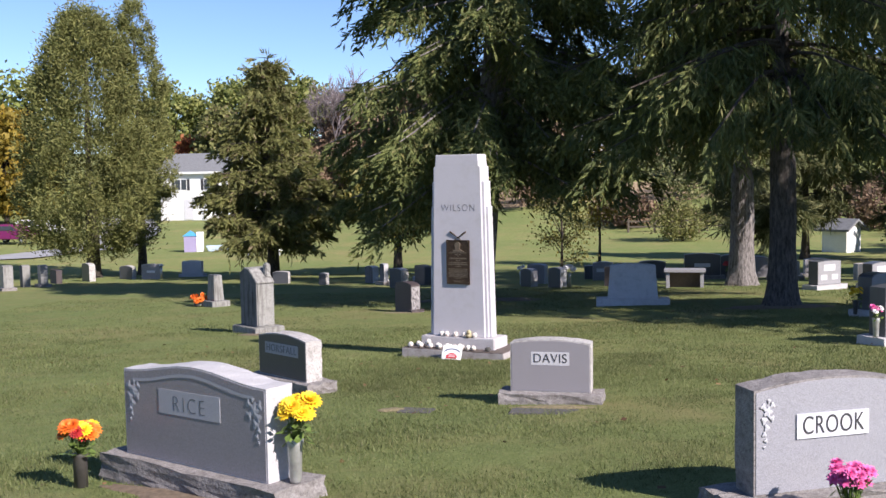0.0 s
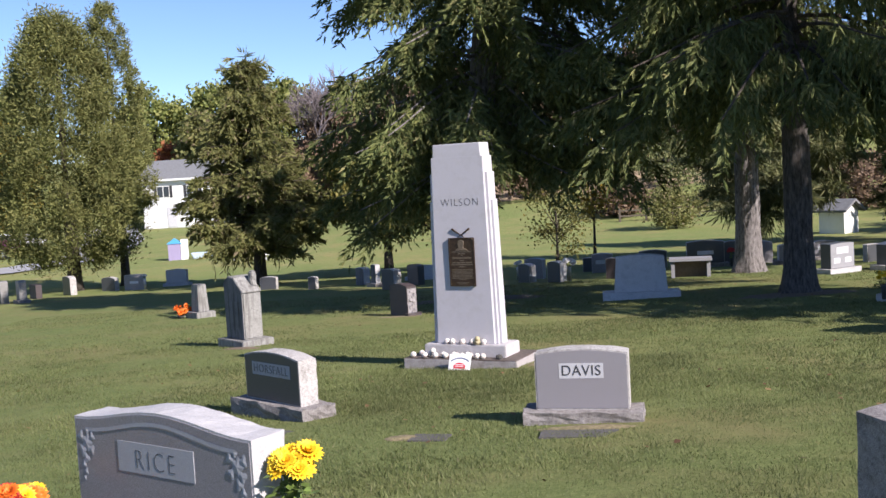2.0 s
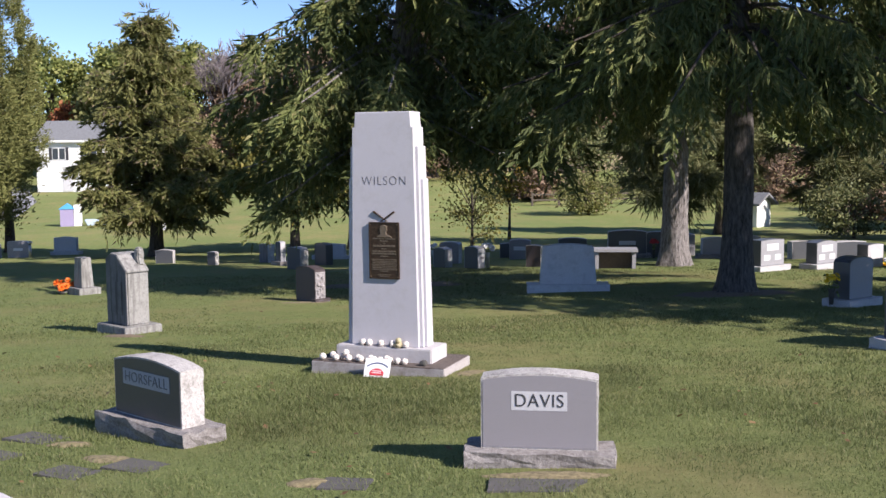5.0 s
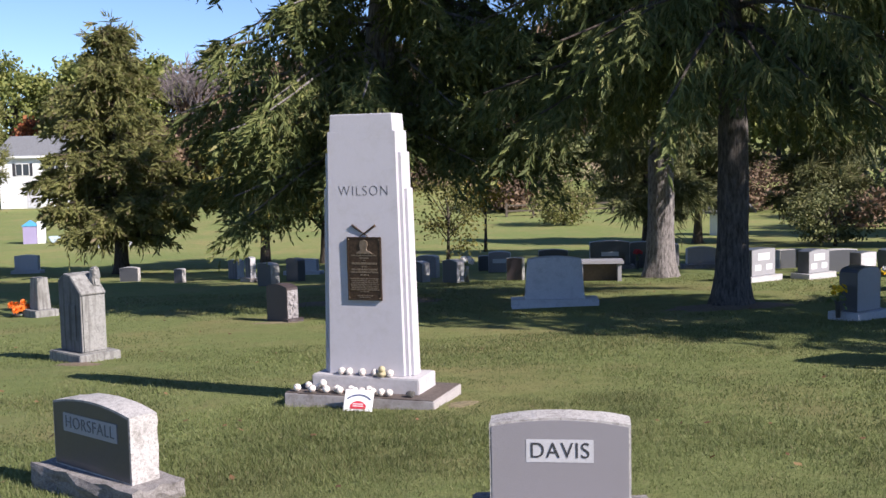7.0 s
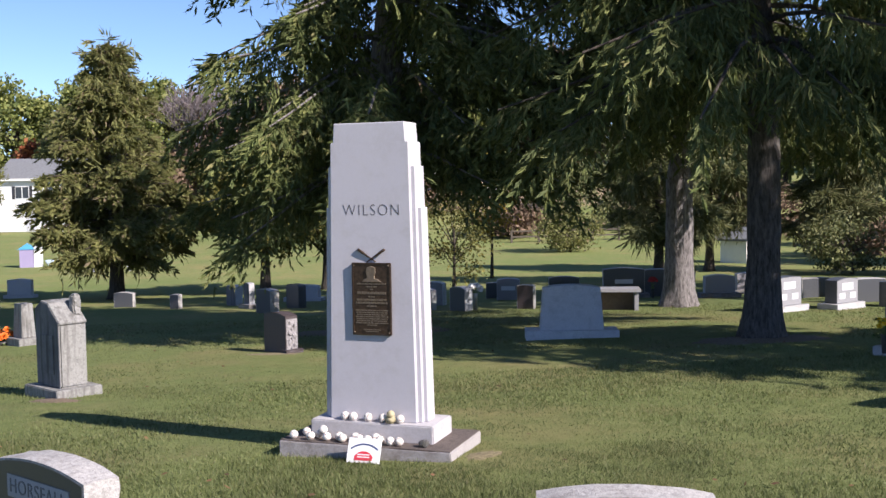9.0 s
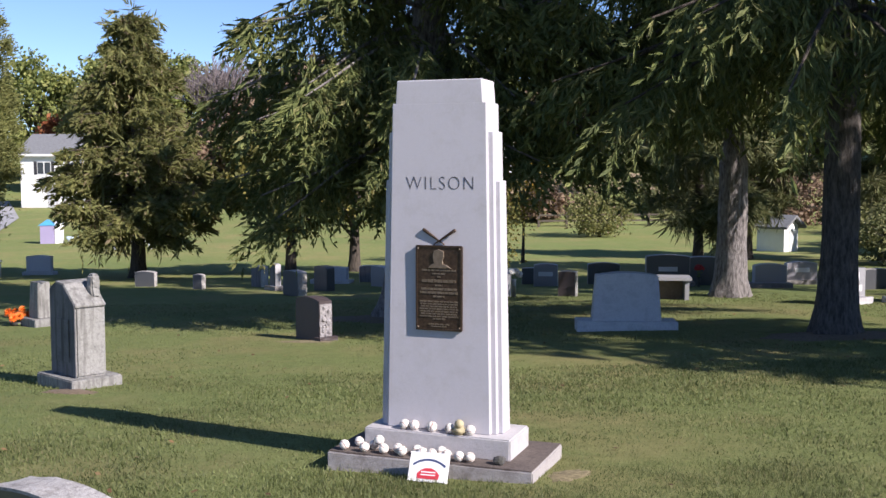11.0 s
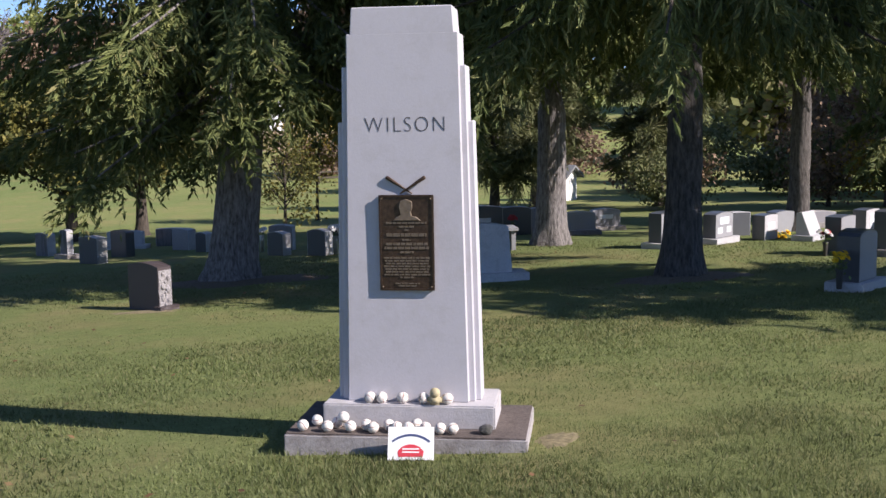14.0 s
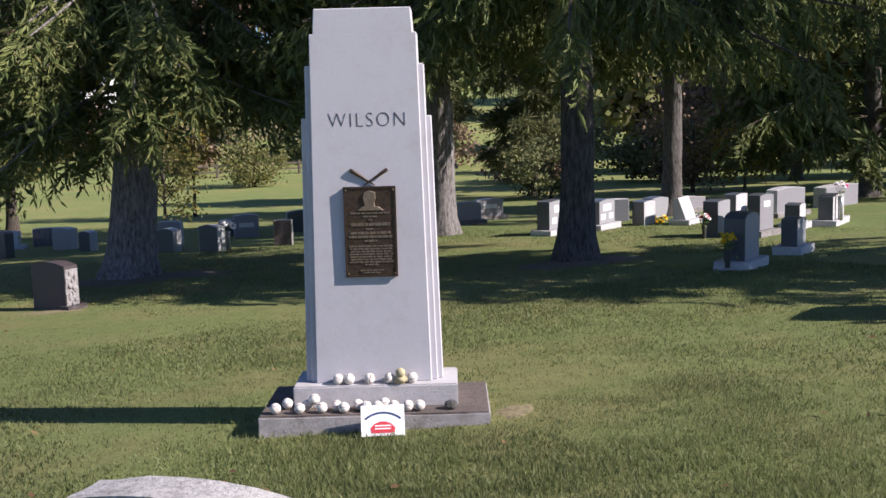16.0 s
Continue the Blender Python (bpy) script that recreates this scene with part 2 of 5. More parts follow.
BRONZE = plain("bronze", (0.085, 0.055, 0.038), 0.45, 0.7, 0.3, 40)
BRONZE_LIGHT = plain("worn_bronze", (0.19, 0.145, 0.105), 0.5, 0.5, 0.25, 40)
BALL = ball_material()
STITCH = plain("stitches", (0.22, 0.06, 0.05), 0.8)
CARD = plain("white_card", (0.8, 0.8, 0.8), 0.6, 0, 0.03)
INK_BLUE = plain("blue_ink", (0.05, 0.07, 0.16), 0.6, 0, 0.05)
INK_RED = plain("red_ink", (0.55, 0.04, 0.06), 0.6, 0, 0.05)
METAL = plain("galvanised_vase", (0.42, 0.42, 0.41), 0.4, 0.6, 0.25, 12)
DARK_METAL = plain("dark_vase", (0.06, 0.055, 0.05), 0.55, 0.2, 0.3, 12)
PETAL_Y = plain("yellow_petals", (0.85, 0.55, 0.015), 0.6, 0, 0.2, 30)
PETAL_O = plain("orange_petals", (0.78, 0.17, 0.015), 0.6, 0, 0.25, 30)
PETAL_P = plain("pink_petals", (0.72, 0.13, 0.36), 0.6, 0, 0.35, 40)
PETAL_W = plain("white_petals", (0.78, 0.76, 0.75), 0.6, 0, 0.1, 30)
PETAL_R = plain("red_petals", (0.45, 0.03, 0.03), 0.6, 0, 0.2, 30)
STEM = plain("flower_leaves", (0.10, 0.15, 0.03), 0.6, 0, 0.3, 30)
SIDING = plain("white_siding", (0.78, 0.78, 0.77), 0.6, 0, 0.04, 3)
ROOF = plain("grey_shingles", (0.17, 0.175, 0.185), 0.9, 0, 0.2, 6)
GLASS = plain("window_glass", (0.05, 0.06, 0.075), 0.1, 0, 0.1, 2)
BARN = plain("grey_boards", (0.33, 0.34, 0.36), 0.8, 0, 0.15, 3)
ASPHALT = plain("road_asphalt", (0.30, 0.30, 0.31), 0.9, 0, 0.12, 1)
CAR_SILVER = plain("silver_paint", (0.45, 0.46, 0.48), 0.3, 0.5, 0.05, 2)
CAR_PURPLE = plain("purple_paint", (0.20, 0.02, 0.12), 0.3, 0.1, 0.05, 2)
CAR_WHITE = plain("white_paint", (0.75, 0.75, 0.75), 0.35, 0, 0.03, 2)
RUBBER = plain("tyre_rubber", (0.02, 0.02, 0.02), 0.8)
PLASTIC_BLUE = plain("blue_plastic", (0.08, 0.35, 0.65), 0.5, 0, 0.05, 2)
PLASTIC_PURPLE = plain("purple_plastic", (0.30, 0.26, 0.42), 0.5, 0, 0.05, 2)
OLD_WOOD = plain("weathered_fence_wood", (0.085, 0.07, 0.055), 0.9, 0, 0.3, 8)
BANK = plain("leaf_covered_bank", (0.27, 0.20, 0.12), 0.95, 0, 0.35, 0.6)

# ---- tools for building ----
def part(name, bm, material, parent, label="", smooth=False):
    me = bpy.data.meshes.new(name)
    bm.to_mesh(me)
    bm.free()
    me.materials.append(material)
    if smooth:
        me.polygons.foreach_set("use_smooth", [True] * len(me.polygons))
    ob = new(name, me)
    ob.parent = parent
    if label:
        tagged(ob, label)
    return ob


def thing(name, x, y, z, yaw, label, category, group="", kind=""):
    ob = new(name)
    ob.matrix_basis = pose(x, y, z, 0, 0, yaw)
    ob.empty_display_size = 0.2
    return tagged(ob, label, category, group, kind)


def box(w, d, h, at=(0, 0, 0), bevel=0.0, bm=None):
    """A box on the height at[2], centred on at in plan."""
    bm = bm or bmesh.new()
    r = bmesh.ops.create_cube(bm, size=1.0, matrix=Matrix.Translation((at[0], at[1], at[2] + h / 2)) @ Matrix.Diagonal((w, d, h, 1)))
    if bevel:
        es = list({e for v in r["verts"] for e in v.link_edges})
        bmesh.ops.bevel(bm, geom=es, offset=bevel, segments=2, affect="EDGES")
    return bm


def prism(outline, y0, y1, bm=None, bevel=0.0):
    """A face in x and z, drawn out in y."""
    bm = bm or bmesh.new()
    a = [bm.verts.new((x, y0, z)) for x, z in outline]
    b = [bm.verts.new((x, y1, z)) for x, z in outline]
    bm.faces.new(a)
    bm.faces.new(b[::-1])
    n = len(outline)
    for i in range(n):
        j = (i + 1) % n
        bm.faces.new((a[j], a[i], b[i], b[j]))
    bmesh.ops.recalc_face_normals(bm, faces=bm.faces)
    if bevel:
        bmesh.ops.bevel(bm, geom=list(bm.edges), offset=bevel, segments=1, affect="EDGES")
    return bm


def lathe(profile, seg=16, bm=None, at=(0, 0, 0)):
    bm = bm or bmesh.new()
    rings = []
    for r, z in profile:
        rings.append([bm.verts.new((at[0] + r * math.cos(2 * math.pi * k / seg), at[1] + r * math.sin(2 * math.pi * k / seg), at[2] + z)) for k in range(seg)])
    for p, q in zip(rings, rings[1:]):
        for k in range(seg):
            j = (k + 1) % seg
            bm.faces.new((p[k], p[j], q[j], q[k]))
    bm.faces.new(rings[0][::-1])
    bm.faces.new(rings[-1])
    return bm


def roughen(bm, size, amount, keep=lambda v: False):
    """Breaks long edges and pushes points about, as on rock-pitched stone."""
    for _ in range(3):
        long = [e for e in bm.edges if e.calc_length() > size]
        if not long:
            break
        bmesh.ops.subdivide_edges(bm, edges=long, cuts=1, use_grid_fill=True)
    off = Vector((random.uniform(0, 50), random.uniform(0, 50), random.uniform(0, 50)))
    for v in bm.verts:
        if not keep(v.co):
            v.co += noise.noise_vector((v.co + off) * 14) * amount + noise.noise_vector((v.co + off) * 40) * amount * 0.5
    return bm


def mesh_from(name, verts, sides):
    """A mesh from an array of points, every `sides` of which are one face."""
    n = len(verts)
    me = bpy.data.meshes.new(name)
    me.vertices.add(n)
    me.vertices.foreach_set("co", np.asarray(verts, np.float32).ravel())
    me.loops.add(n)
    me.loops.foreach_set("vertex_index", np.arange(n, dtype=np.int32))
    me.polygons.add(n // sides)
    me.polygons.foreach_set("loop_start", np.arange(0, n, sides, dtype=np.int32))
    me.update(calc_edges=True)
    return me


def letters(text, height, material, parent, at, width=0.0, depth=0.002, gap=1.08, thin=-0.001):
    """Words on a face that looks to -y."""
    cu = bpy.data.curves.new("lettering", "FONT")
    cu.space_character, cu.offset = gap, thin
    cu.body, cu.size, cu.align_x, cu.align_y, cu.extrude = text, height / 0.7, "CENTER", "CENTER", depth
    tmp = bpy.data.objects.new("tmp", cu)
    scene.collection.objects.link(tmp)
    me = bpy.data.meshes.new_from_object(tmp.evaluated_get(bpy.context.evaluated_depsgraph_get()))
    bpy.data.objects.remove(tmp)
    xs = [v.co.x for v in me.vertices]
    k = width / (max(xs) - min(xs)) if width else 1.0
    me.transform(pose(*at, 90) @ Matrix.Diagonal((k, 1, 1, 1)))
    me.materials.clear()
    me.materials.append(material)
    ob = new("lettering", me)
    ob.parent = parent
    return ob


# ---- ground ----
def smooth(a, b, v):
    t = np.clip((v - a) / (b - a), 0, 1)
    return t * t * (3 - 2 * t)


def ground_z(x, y):
    """The lawn falls away from the start, levels out and climbs to a wooded rise."""
    x, y = np.asarray(x, float), np.asarray(y, float)
    xs = np.clip(x, -30, 7)
    slope = 0.222 + 0.0127 * xs - 0.061 * y
    fl = -3.0 + 0.0127 * xs * 0.6
    k = 0.5
    d = slope - fl
    z = fl + 0.5 * (d + np.sqrt(d * d + k))
    right = smooth(-12, 12, x)
    rise = smooth(72, 125, y) * (1.2 + 2.8 * right) + smooth(115, 230, y) * 9.0
    side = smooth(45, 150, np.abs(x)) * 4.0
    dip = 0.085 * smooth(7.5, 12.5, y) * (1 - smooth(22, 30, y))
    return z + rise + side - dip


def gz(x, y):
    return float(ground_z(x, y))


def make_ground():
    a = np.concatenate([np.linspace(-600, -60, 19), np.linspace(-55, 55, 111), np.linspace(60, 600, 19)])
    b = np.concatenate([np.linspace(-300, -20, 15), np.linspace(-18, 80, 141), np.linspace(84, 240, 40), np.linspace(260, 900, 14)])
    X, Y = np.meshgrid(a, b)
    near = (np.abs(X) < 56) & (Y > -19) & (Y < 82)
    Z = ground_z(X, Y)
    bumps = np.array([noise.noise((x * 0.35, y * 0.35, 0)) * 0.03 + noise.noise((x * 1.3, y * 1.3, 4)) * 0.012 for x, y in zip(X.ravel(), Y.ravel())]).reshape(X.shape)
    Z = Z + np.where(near, bumps, 0)
    V = np.stack([X, Y, Z], -1).reshape(-1, 3)
    nb, na = X.shape
    i = np.arange((nb - 1) * na).reshape(nb - 1, na)[:, :-1].ravel()
    F = np.stack([i, i + 1, i + na + 1, i + na], -1)
    me = bpy.data.meshes.new("ground")
    me.from_pydata(V.tolist(), [], F.tolist())
    me.polygons.foreach_set("use_smooth", [True] * len(me.polygons))
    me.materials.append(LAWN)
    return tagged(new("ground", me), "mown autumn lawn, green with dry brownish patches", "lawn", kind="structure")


make_ground()


# ---- monument ----
def monument():
    t = thing("monument", 0.004, 14.56, gz(0.1, 14.7) + 0.005, -25.8, "tall pale stone grave monument with stepped sides and bronze plaque", "monument")
    p1 = part("lower_plinth", roughen(box(1.52, 0.78, 0.305, (0, 0.385, -0.19), 0.008), 0.12, 0.0025), PLINTH, t, "stained concrete lower step")
    part("stained_tread", roughen(box(1.50, 0.765, 0.012, (0, 0.385, 0.110)), 0.10, 0.002), TREAD, p1, "dark brown weathered tread")
    p2 = part("upper_plinth", box(1.10, 0.46, 0.155, (0, 0.40, 0.115), 0.01), UPPER, t)
    z0, z1 = 0.27, 2.743

    def tier(wb, wt, top, yf, yb, name, zlo=z0, batter=0.012):
        bm = bmesh.new()
        lo = [bm.verts.new((s * (wb / 2 + 0.012) - 0.012, y, zlo)) for s, y in ((-1, yf), (1, yf), (1, yb), (-1, yb))]
        hi = [bm.verts.new((s * (wt / 2 + 0.012) - 0.012, y, top)) for s, y in ((-1, yf + batter), (1, yf + batter), (1, yb - batter), (-1, yb - batter))]
        bm.faces.new(lo[::-1])
        bm.faces.new(hi)
        for k in range(4):
            j = (k + 1) % 4
            bm.faces.new((lo[k], lo[j], hi[j], hi[k]))
        bmesh.ops.bevel(bm, geom=list(bm.edges), offset=0.006, segments=1, affect="EDGES")
        return part(name, bm, MON, t)

    tier(0.628, 0.605, z1, 0.2672, 0.545, "shaft_top", z1 - 0.17, 0.0012)
    tier(0.755, 0.674, z1 - 0.16, 0.255, 0.555, "shaft")
    tier(0.835, 0.755, z1 - 0.36, 0.290, 0.52, "side_tier")
    tier(0.905, 0.836, z1 - 0.70, 0.325, 0.485, "side_tier")
    letters("WILSON", 0.095, LETTER_SOFT, t, (0, 0.2627, 2.0206), 0.50, 0.0006, 1.2, -0.0035)
    # plaque
    py = 0.2765
    pl = part("plaque", box(0.345, 0.045, 0.60, (0, py - 0.012, 0.905), 0.006), BRONZE, t, "dark bronze plaque with raised portrait and text")
    pl.location.z = 0.085
    frame_bm = bmesh.new()
    for w, h, x, z in ((0.345, 0.012, 0, 0.905), (0.345, 0.012, 0, 1.493), (0.012, 0.576, -0.1665, 0.917), (0.012, 0.576, 0.1665, 0.917)):
        box(w, 0.008, h, (x, py - 0.037, z), 0.0, frame_bm)
    part("plaque_frame", frame_bm, BRONZE, pl)
    bust = prism([(-0.085, 1.345), (0.095, 1.345), (0.06, 1.37), (0.035, 1.375), (0.03, 1.4), (0.04, 1.425), (0.038, 1.465), (0.0, 1.48), (-0.036, 1.468), (-0.045, 1.435), (-0.035, 1.38), (-0.06, 1.368)], py - 0.045, py - 0.032, None, 0.003)
    part("portrait_relief", bust, BRONZE_LIGHT, pl, "plain raised bust shape in worn bronze")
    rows = [(1.325, 0.26, 0.012), (1.302, 0.10, 0.010), (1.28, 0.03, 0.010), (1.245, 0.26, 0.020), (1.218, 0.06, 0.012), (1.19, 0.27, 0.016), (1.165, 0.29, 0.016), (1.14, 0.09, 0.012)]
    rows += [(1.105 - 0.0175 * k, 0.295 - (0.2 if k == 7 else 0.01 * (k % 3)), 0.010) for k in range(8)] + [(0.945, 0.16, 0.008), (0.93, 0.12, 0.008)]
    for z, w, h in rows:
        bm = bmesh.new()
        x = -w / 2
        while x < w / 2 - 0.008:
            step = min(random.uniform(0.016, 0.05), w / 2 - x)
            box(step - 0.006, 0.006, h, (x + step / 2, py - 0.0365, z), 0.0, bm)
            x += step
        part("text_line", bm, BRONZE_LIGHT, pl)
    for sx in (-0.155, 0.155):
        for z in (0.928, 1.482):
            bm = bmesh.new()
            bmesh.ops.create_icosphere(bm, subdivisions=1, radius=0.007, matrix=Matrix.Translation((sx, py - 0.041, z)))
            part("rosette", bm, BRONZE_LIGHT, pl)
    for s in (-1, 1):
        bm = lathe([(0.006, 0), (0.0055, 0.015), (0.0075, 0.10), (0.013, 0.2), (0.0145, 0.265), (0.011, 0.275)], 10)
        bm.transform(pose(-s * 0.037, py - 0.030 - 0.008 * s, 1.597, 0, s * 57, 0) @ Matrix.Diagonal((0.85, 0.85, 0.7, 1)))
        part("crossed_bat", bm, BRONZE, t, "small bronze baseball bat", True)
    return t


mon = monument()
MM = pose(0.004, 14.56, gz(0.1, 14.7) + 0.005, 0, 0, -25.8)


def baseball():
    t = thing("baseball", 0, 0, 0, 0, "scuffed white baseball resting on the monument's stone step", "baseball", "baseballs on the monument steps")
    bm = bmesh.new()
    bmesh.ops.create_icosphere(bm, subdivisions=3, radius=0.0365)
    part("cover", bm, BALL, t, "", True)
    bm = bmesh.new()
    n = 40
    pts = []
    for k in range(n):
        a = 2 * math.pi * k / n
        p = Vector((math.cos(a) + 0.45 * math.cos(3 * a), math.sin(a) - 0.45 * math.sin(3 * a), 1.25 * math.sin(2 * a))).normalized() * 0.0368
        pts.append(p)
    for k in range(n):
        p, q = pts[k], pts[(k + 1) % n]
        s = p.cross(q - p).normalized() * 0.0016
        f = [bm.verts.new(c) for c in (p - s, q - s, (q + s), (p + s))]
        bm.faces.new(f)
    part("seam", bm, STITCH, t, "red stitched seam")
    return t


ball0 = baseball()
spots = [(x, 0.212, 0.27) for x in (-0.251, -0.176, -0.04, 0.093, 0.246)]
low = [(-0.652, 0.055, 0), (-0.59, 0.175, 0), (-0.493, 0.05, 0), (-0.45, 0.13, 0), (-0.40, 0.10, 0.045), (-0.346, 0.055, 0), (-0.253, 0.095, 0), (-0.20, 0.045, 0), (-0.113, 0.105, 0), (-0.055, 0.06, 0), (0.02, 0.055, 0), (0.061, 0.13, 0), (0.125, 0.065, 0), (0.22, 0.055, 0), (0.296, 0.06, 0)]
spots += [(x, y, 0.122 + z) for x, y, z in low]
for k, (x, y, z) in enumerate(spots):
    rot = Euler([random.uniform(0, 6) for _ in range(3)]).to_matrix().to_4x4()
    m = MM @ Matrix.Translation((x, y, z + 0.0365)) @ rot
    if k == 0:
        ball0.matrix_basis = m
    else:
        copy_thing(ball0, m)

rock = thing("stone", 0, 0, 0, 0, "small dark grey stone on the lower step", "stone")
bm = bmesh.new()
bmesh.ops.create_icosphere(bm, subdivisions=2, radius=0.04)
for v in bm.verts:
    v.co = Vector((v.co.x * 1.2, v.co.y, v.co.z * 0.9)) + noise.noise_vector(v.co * 20) * 0.012
part("body", bm, FLUSH, rock)
rock.matrix_basis = MM @ Matrix.Translation((0.50, 0.085, 0.15))
glove = thing("trinket", 0, 0, 0, 0, "yellowed leather trinket beside the baseballs", "ornament")
bm = box(0.095, 0.07, 0.065, (0, 0, 0), 0.018)
bmesh.ops.create_icosphere(bm, subdivisions=2, radius=0.034, matrix=Matrix.Translation((0.0, 0, 0.075)))
part("body", bm, plain("aged_leather", (0.40, 0.345, 0.21), 0.8, 0, 0.3, 30), glove, "", True)
glove.matrix_basis = MM @ Matrix.Translation((0.168, 0.20, 0.27))

card = thing("card_sign", 0, 0, 0, 0, "white card with blue arc and red shape leaning on the step", "sign")
part("board", box(0.30, 0.006, 0.21, (0, 0, 0)), CARD, card)
bm = bmesh.new()
for k in range(12):
    a0, a1 = radians(128 - 6.4 * k), radians(128 - 6.4 * (k + 1))
    f = [bm.verts.new((r * math.cos(a), -0.0045, r * math.sin(a) - 0.04)) for r, a in ((0.205, a0), (0.205, a1), (0.19, a1), (0.19, a0))]
    bm.faces.new(f[::-1])
part("blue_arc", bm, INK_BLUE, card, "dark blue printed arc")
part("red_mark", prism([(-0.08, 0.02), (0.08, 0.02), (0.085, 0.055), (0.055, 0.085), (0.02, 0.098), (-0.02, 0.098), (-0.055, 0.085), (-0.085, 0.055)], -0.0055, -0.0035), INK_RED, card, "red printed shape")
bm = bmesh.new()
for z in (0.045, 0.065):
    box(0.11, 0.001, 0.008, (0, -0.0065, z), 0, bm)
part("print_bar", bm, CARD, card)
card.matrix_basis = MM @ pose(0.065, -0.15, 0.02, -26, 0, 4) @ Matrix.Diagonal((0.93, 1, 0.95, 1))


# ---- headstones ----
def top_curve(w, h, rise, style):
    n = 12
    out = []
    for k in range(n + 1):
        u = -1 + 2 * k / n
        if style == "serp":
            z = rise * 0.5 * (1 + math.cos(math.pi * u)) if abs(u) < 1 else 0
        elif style == "oval":
            z = rise * math.sqrt(max(0, 1 - u * u))
        elif style == "apex":
            z = rise * (1 - abs(u))
        else:
            z = rise * (1 - u * u)
        out.append((u * w / 2, h + z))
    return out


def headstone(x, y, yaw, w, h, d, label, bw=0, bd=0, bh=0.0, rise=0.03, style="arc", face=POL_GREY, side=ROCK, base=ROCK,
              flare=0.0, panel=None, group="headstones", rough=0.004, sink=0.12, zg=None):
    """A die on its base; the front looks to -y before the turn; (x, y) is the middle of the whole."""
    z = min(gz(x + s * 0.4 * w, y) for s in (-1, 1)) if zg is None else zg
    t = thing("headstone", x, y, z, yaw, label, "headstone", group)
    if bw:
        bm = box(bw, bd, bh + sink, (0, 0, -sink))
        roughen(bm, 0.05 if bw > 0.9 and rough > 0.004 else 0.08, rough * 3.4, lambda c: c.z > bh - 0.004 and abs(c.x) < bw / 2 - 0.03 and abs(c.y) < bd / 2 - 0.03)
        part("base", bm, base, t, "rock-faced granite base")
    else:
        bh = -sink
    hh = h - bh
    top = top_curve(w, hh, rise, style)
    outline = [(-w / 2 - flare, 0), (w / 2 + flare, 0)] + top[::-1]
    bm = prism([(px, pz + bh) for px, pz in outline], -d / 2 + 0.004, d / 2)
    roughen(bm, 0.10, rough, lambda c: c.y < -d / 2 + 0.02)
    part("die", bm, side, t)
    k = 0.012
    outline = [(px * (1 - k / w * 2), (k if pz < 0.01 else pz - k) + bh) for px, pz in outline]
    bm = prism(outline, -d / 2, -d / 2 + 0.02)
    part("front_face", bm, face, t, "smooth front face")
    if panel:
        for pw, ph, px, pz in panel:
            part("panel", box(pw, 0.008, ph, (px, -d / 2, bh + hh * pz - ph / 2), 0), PANEL, t, "pale frosted panel")
    return t, bh, hh


def front(bh, hh, frac):
    return bh + hh * frac


# Davis
dv, bh, hh = headstone(1.008, 10.42, -13, 0.756, 0.62, 0.20, "grey granite headstone with a pale name panel reading DAVIS", 0.97, 0.38, 0.155, 0.035, "arc", POL_GREY, ROCK, ROCK_BASE, 0, None, "", 0.006, 0.12, -0.445)
part("name_panel", box(0.36, 0.010, 0.125, (0, -0.097, front(bh, hh, 0.69) - 0.0625)), PANEL_SOFT, dv, "pale name panel")
letters("DAVIS", 0.085, LETTER, dv, (0, -0.1035, front(bh, hh, 0.69)), 0.31)

# Horsfall
hf, bh, hh = headstone(-1.731, 11.944, -45.5, 0.89, 0.603, 0.21, "dark polished granite headstone with lettered panel and rough edges", 1.18, 0.40, 0.17, 0.05, "arc", POL_DARK_SHADE, ROCK, ROCK_BASE, 0, None, "", 0.007, 0.12, -0.58)
part("name_panel", box(0.62, 0.010, 0.125, (0, -0.105, front(bh, hh, 0.72) - 0.0625)), PANEL_DULL, hf, "dull grey name panel")
letters("HORSFALL", 0.08, PANEL_FADED, hf, (0, -0.1115, front(bh, hh, 0.72)), 0.56)

# Rice
rc, bh, hh = headstone(-1.437, 7.056, -35.2, 1.316, 0.75, 0.22, "wide grey granite double headstone with carved border reading RICE", 1.63, 0.42, 0.19, 0.07, "serp", POL_GREY, SAWN, ROCK_BASE, 0, None, "", 0.006, 0.12, -0.222)
part("name_panel", box(0.57, 0.006, 0.155, (-0.02, -0.110, front(bh, hh, 0.68) - 0.0675)), PANEL_DULL, rc, "pale name panel")
letters("RICE", 0.10, LETTER_PALE, rc, (-0.02, -0.1138, front(bh, hh, 0.68)), 0.29, 0.0006, 1.25, -0.004)


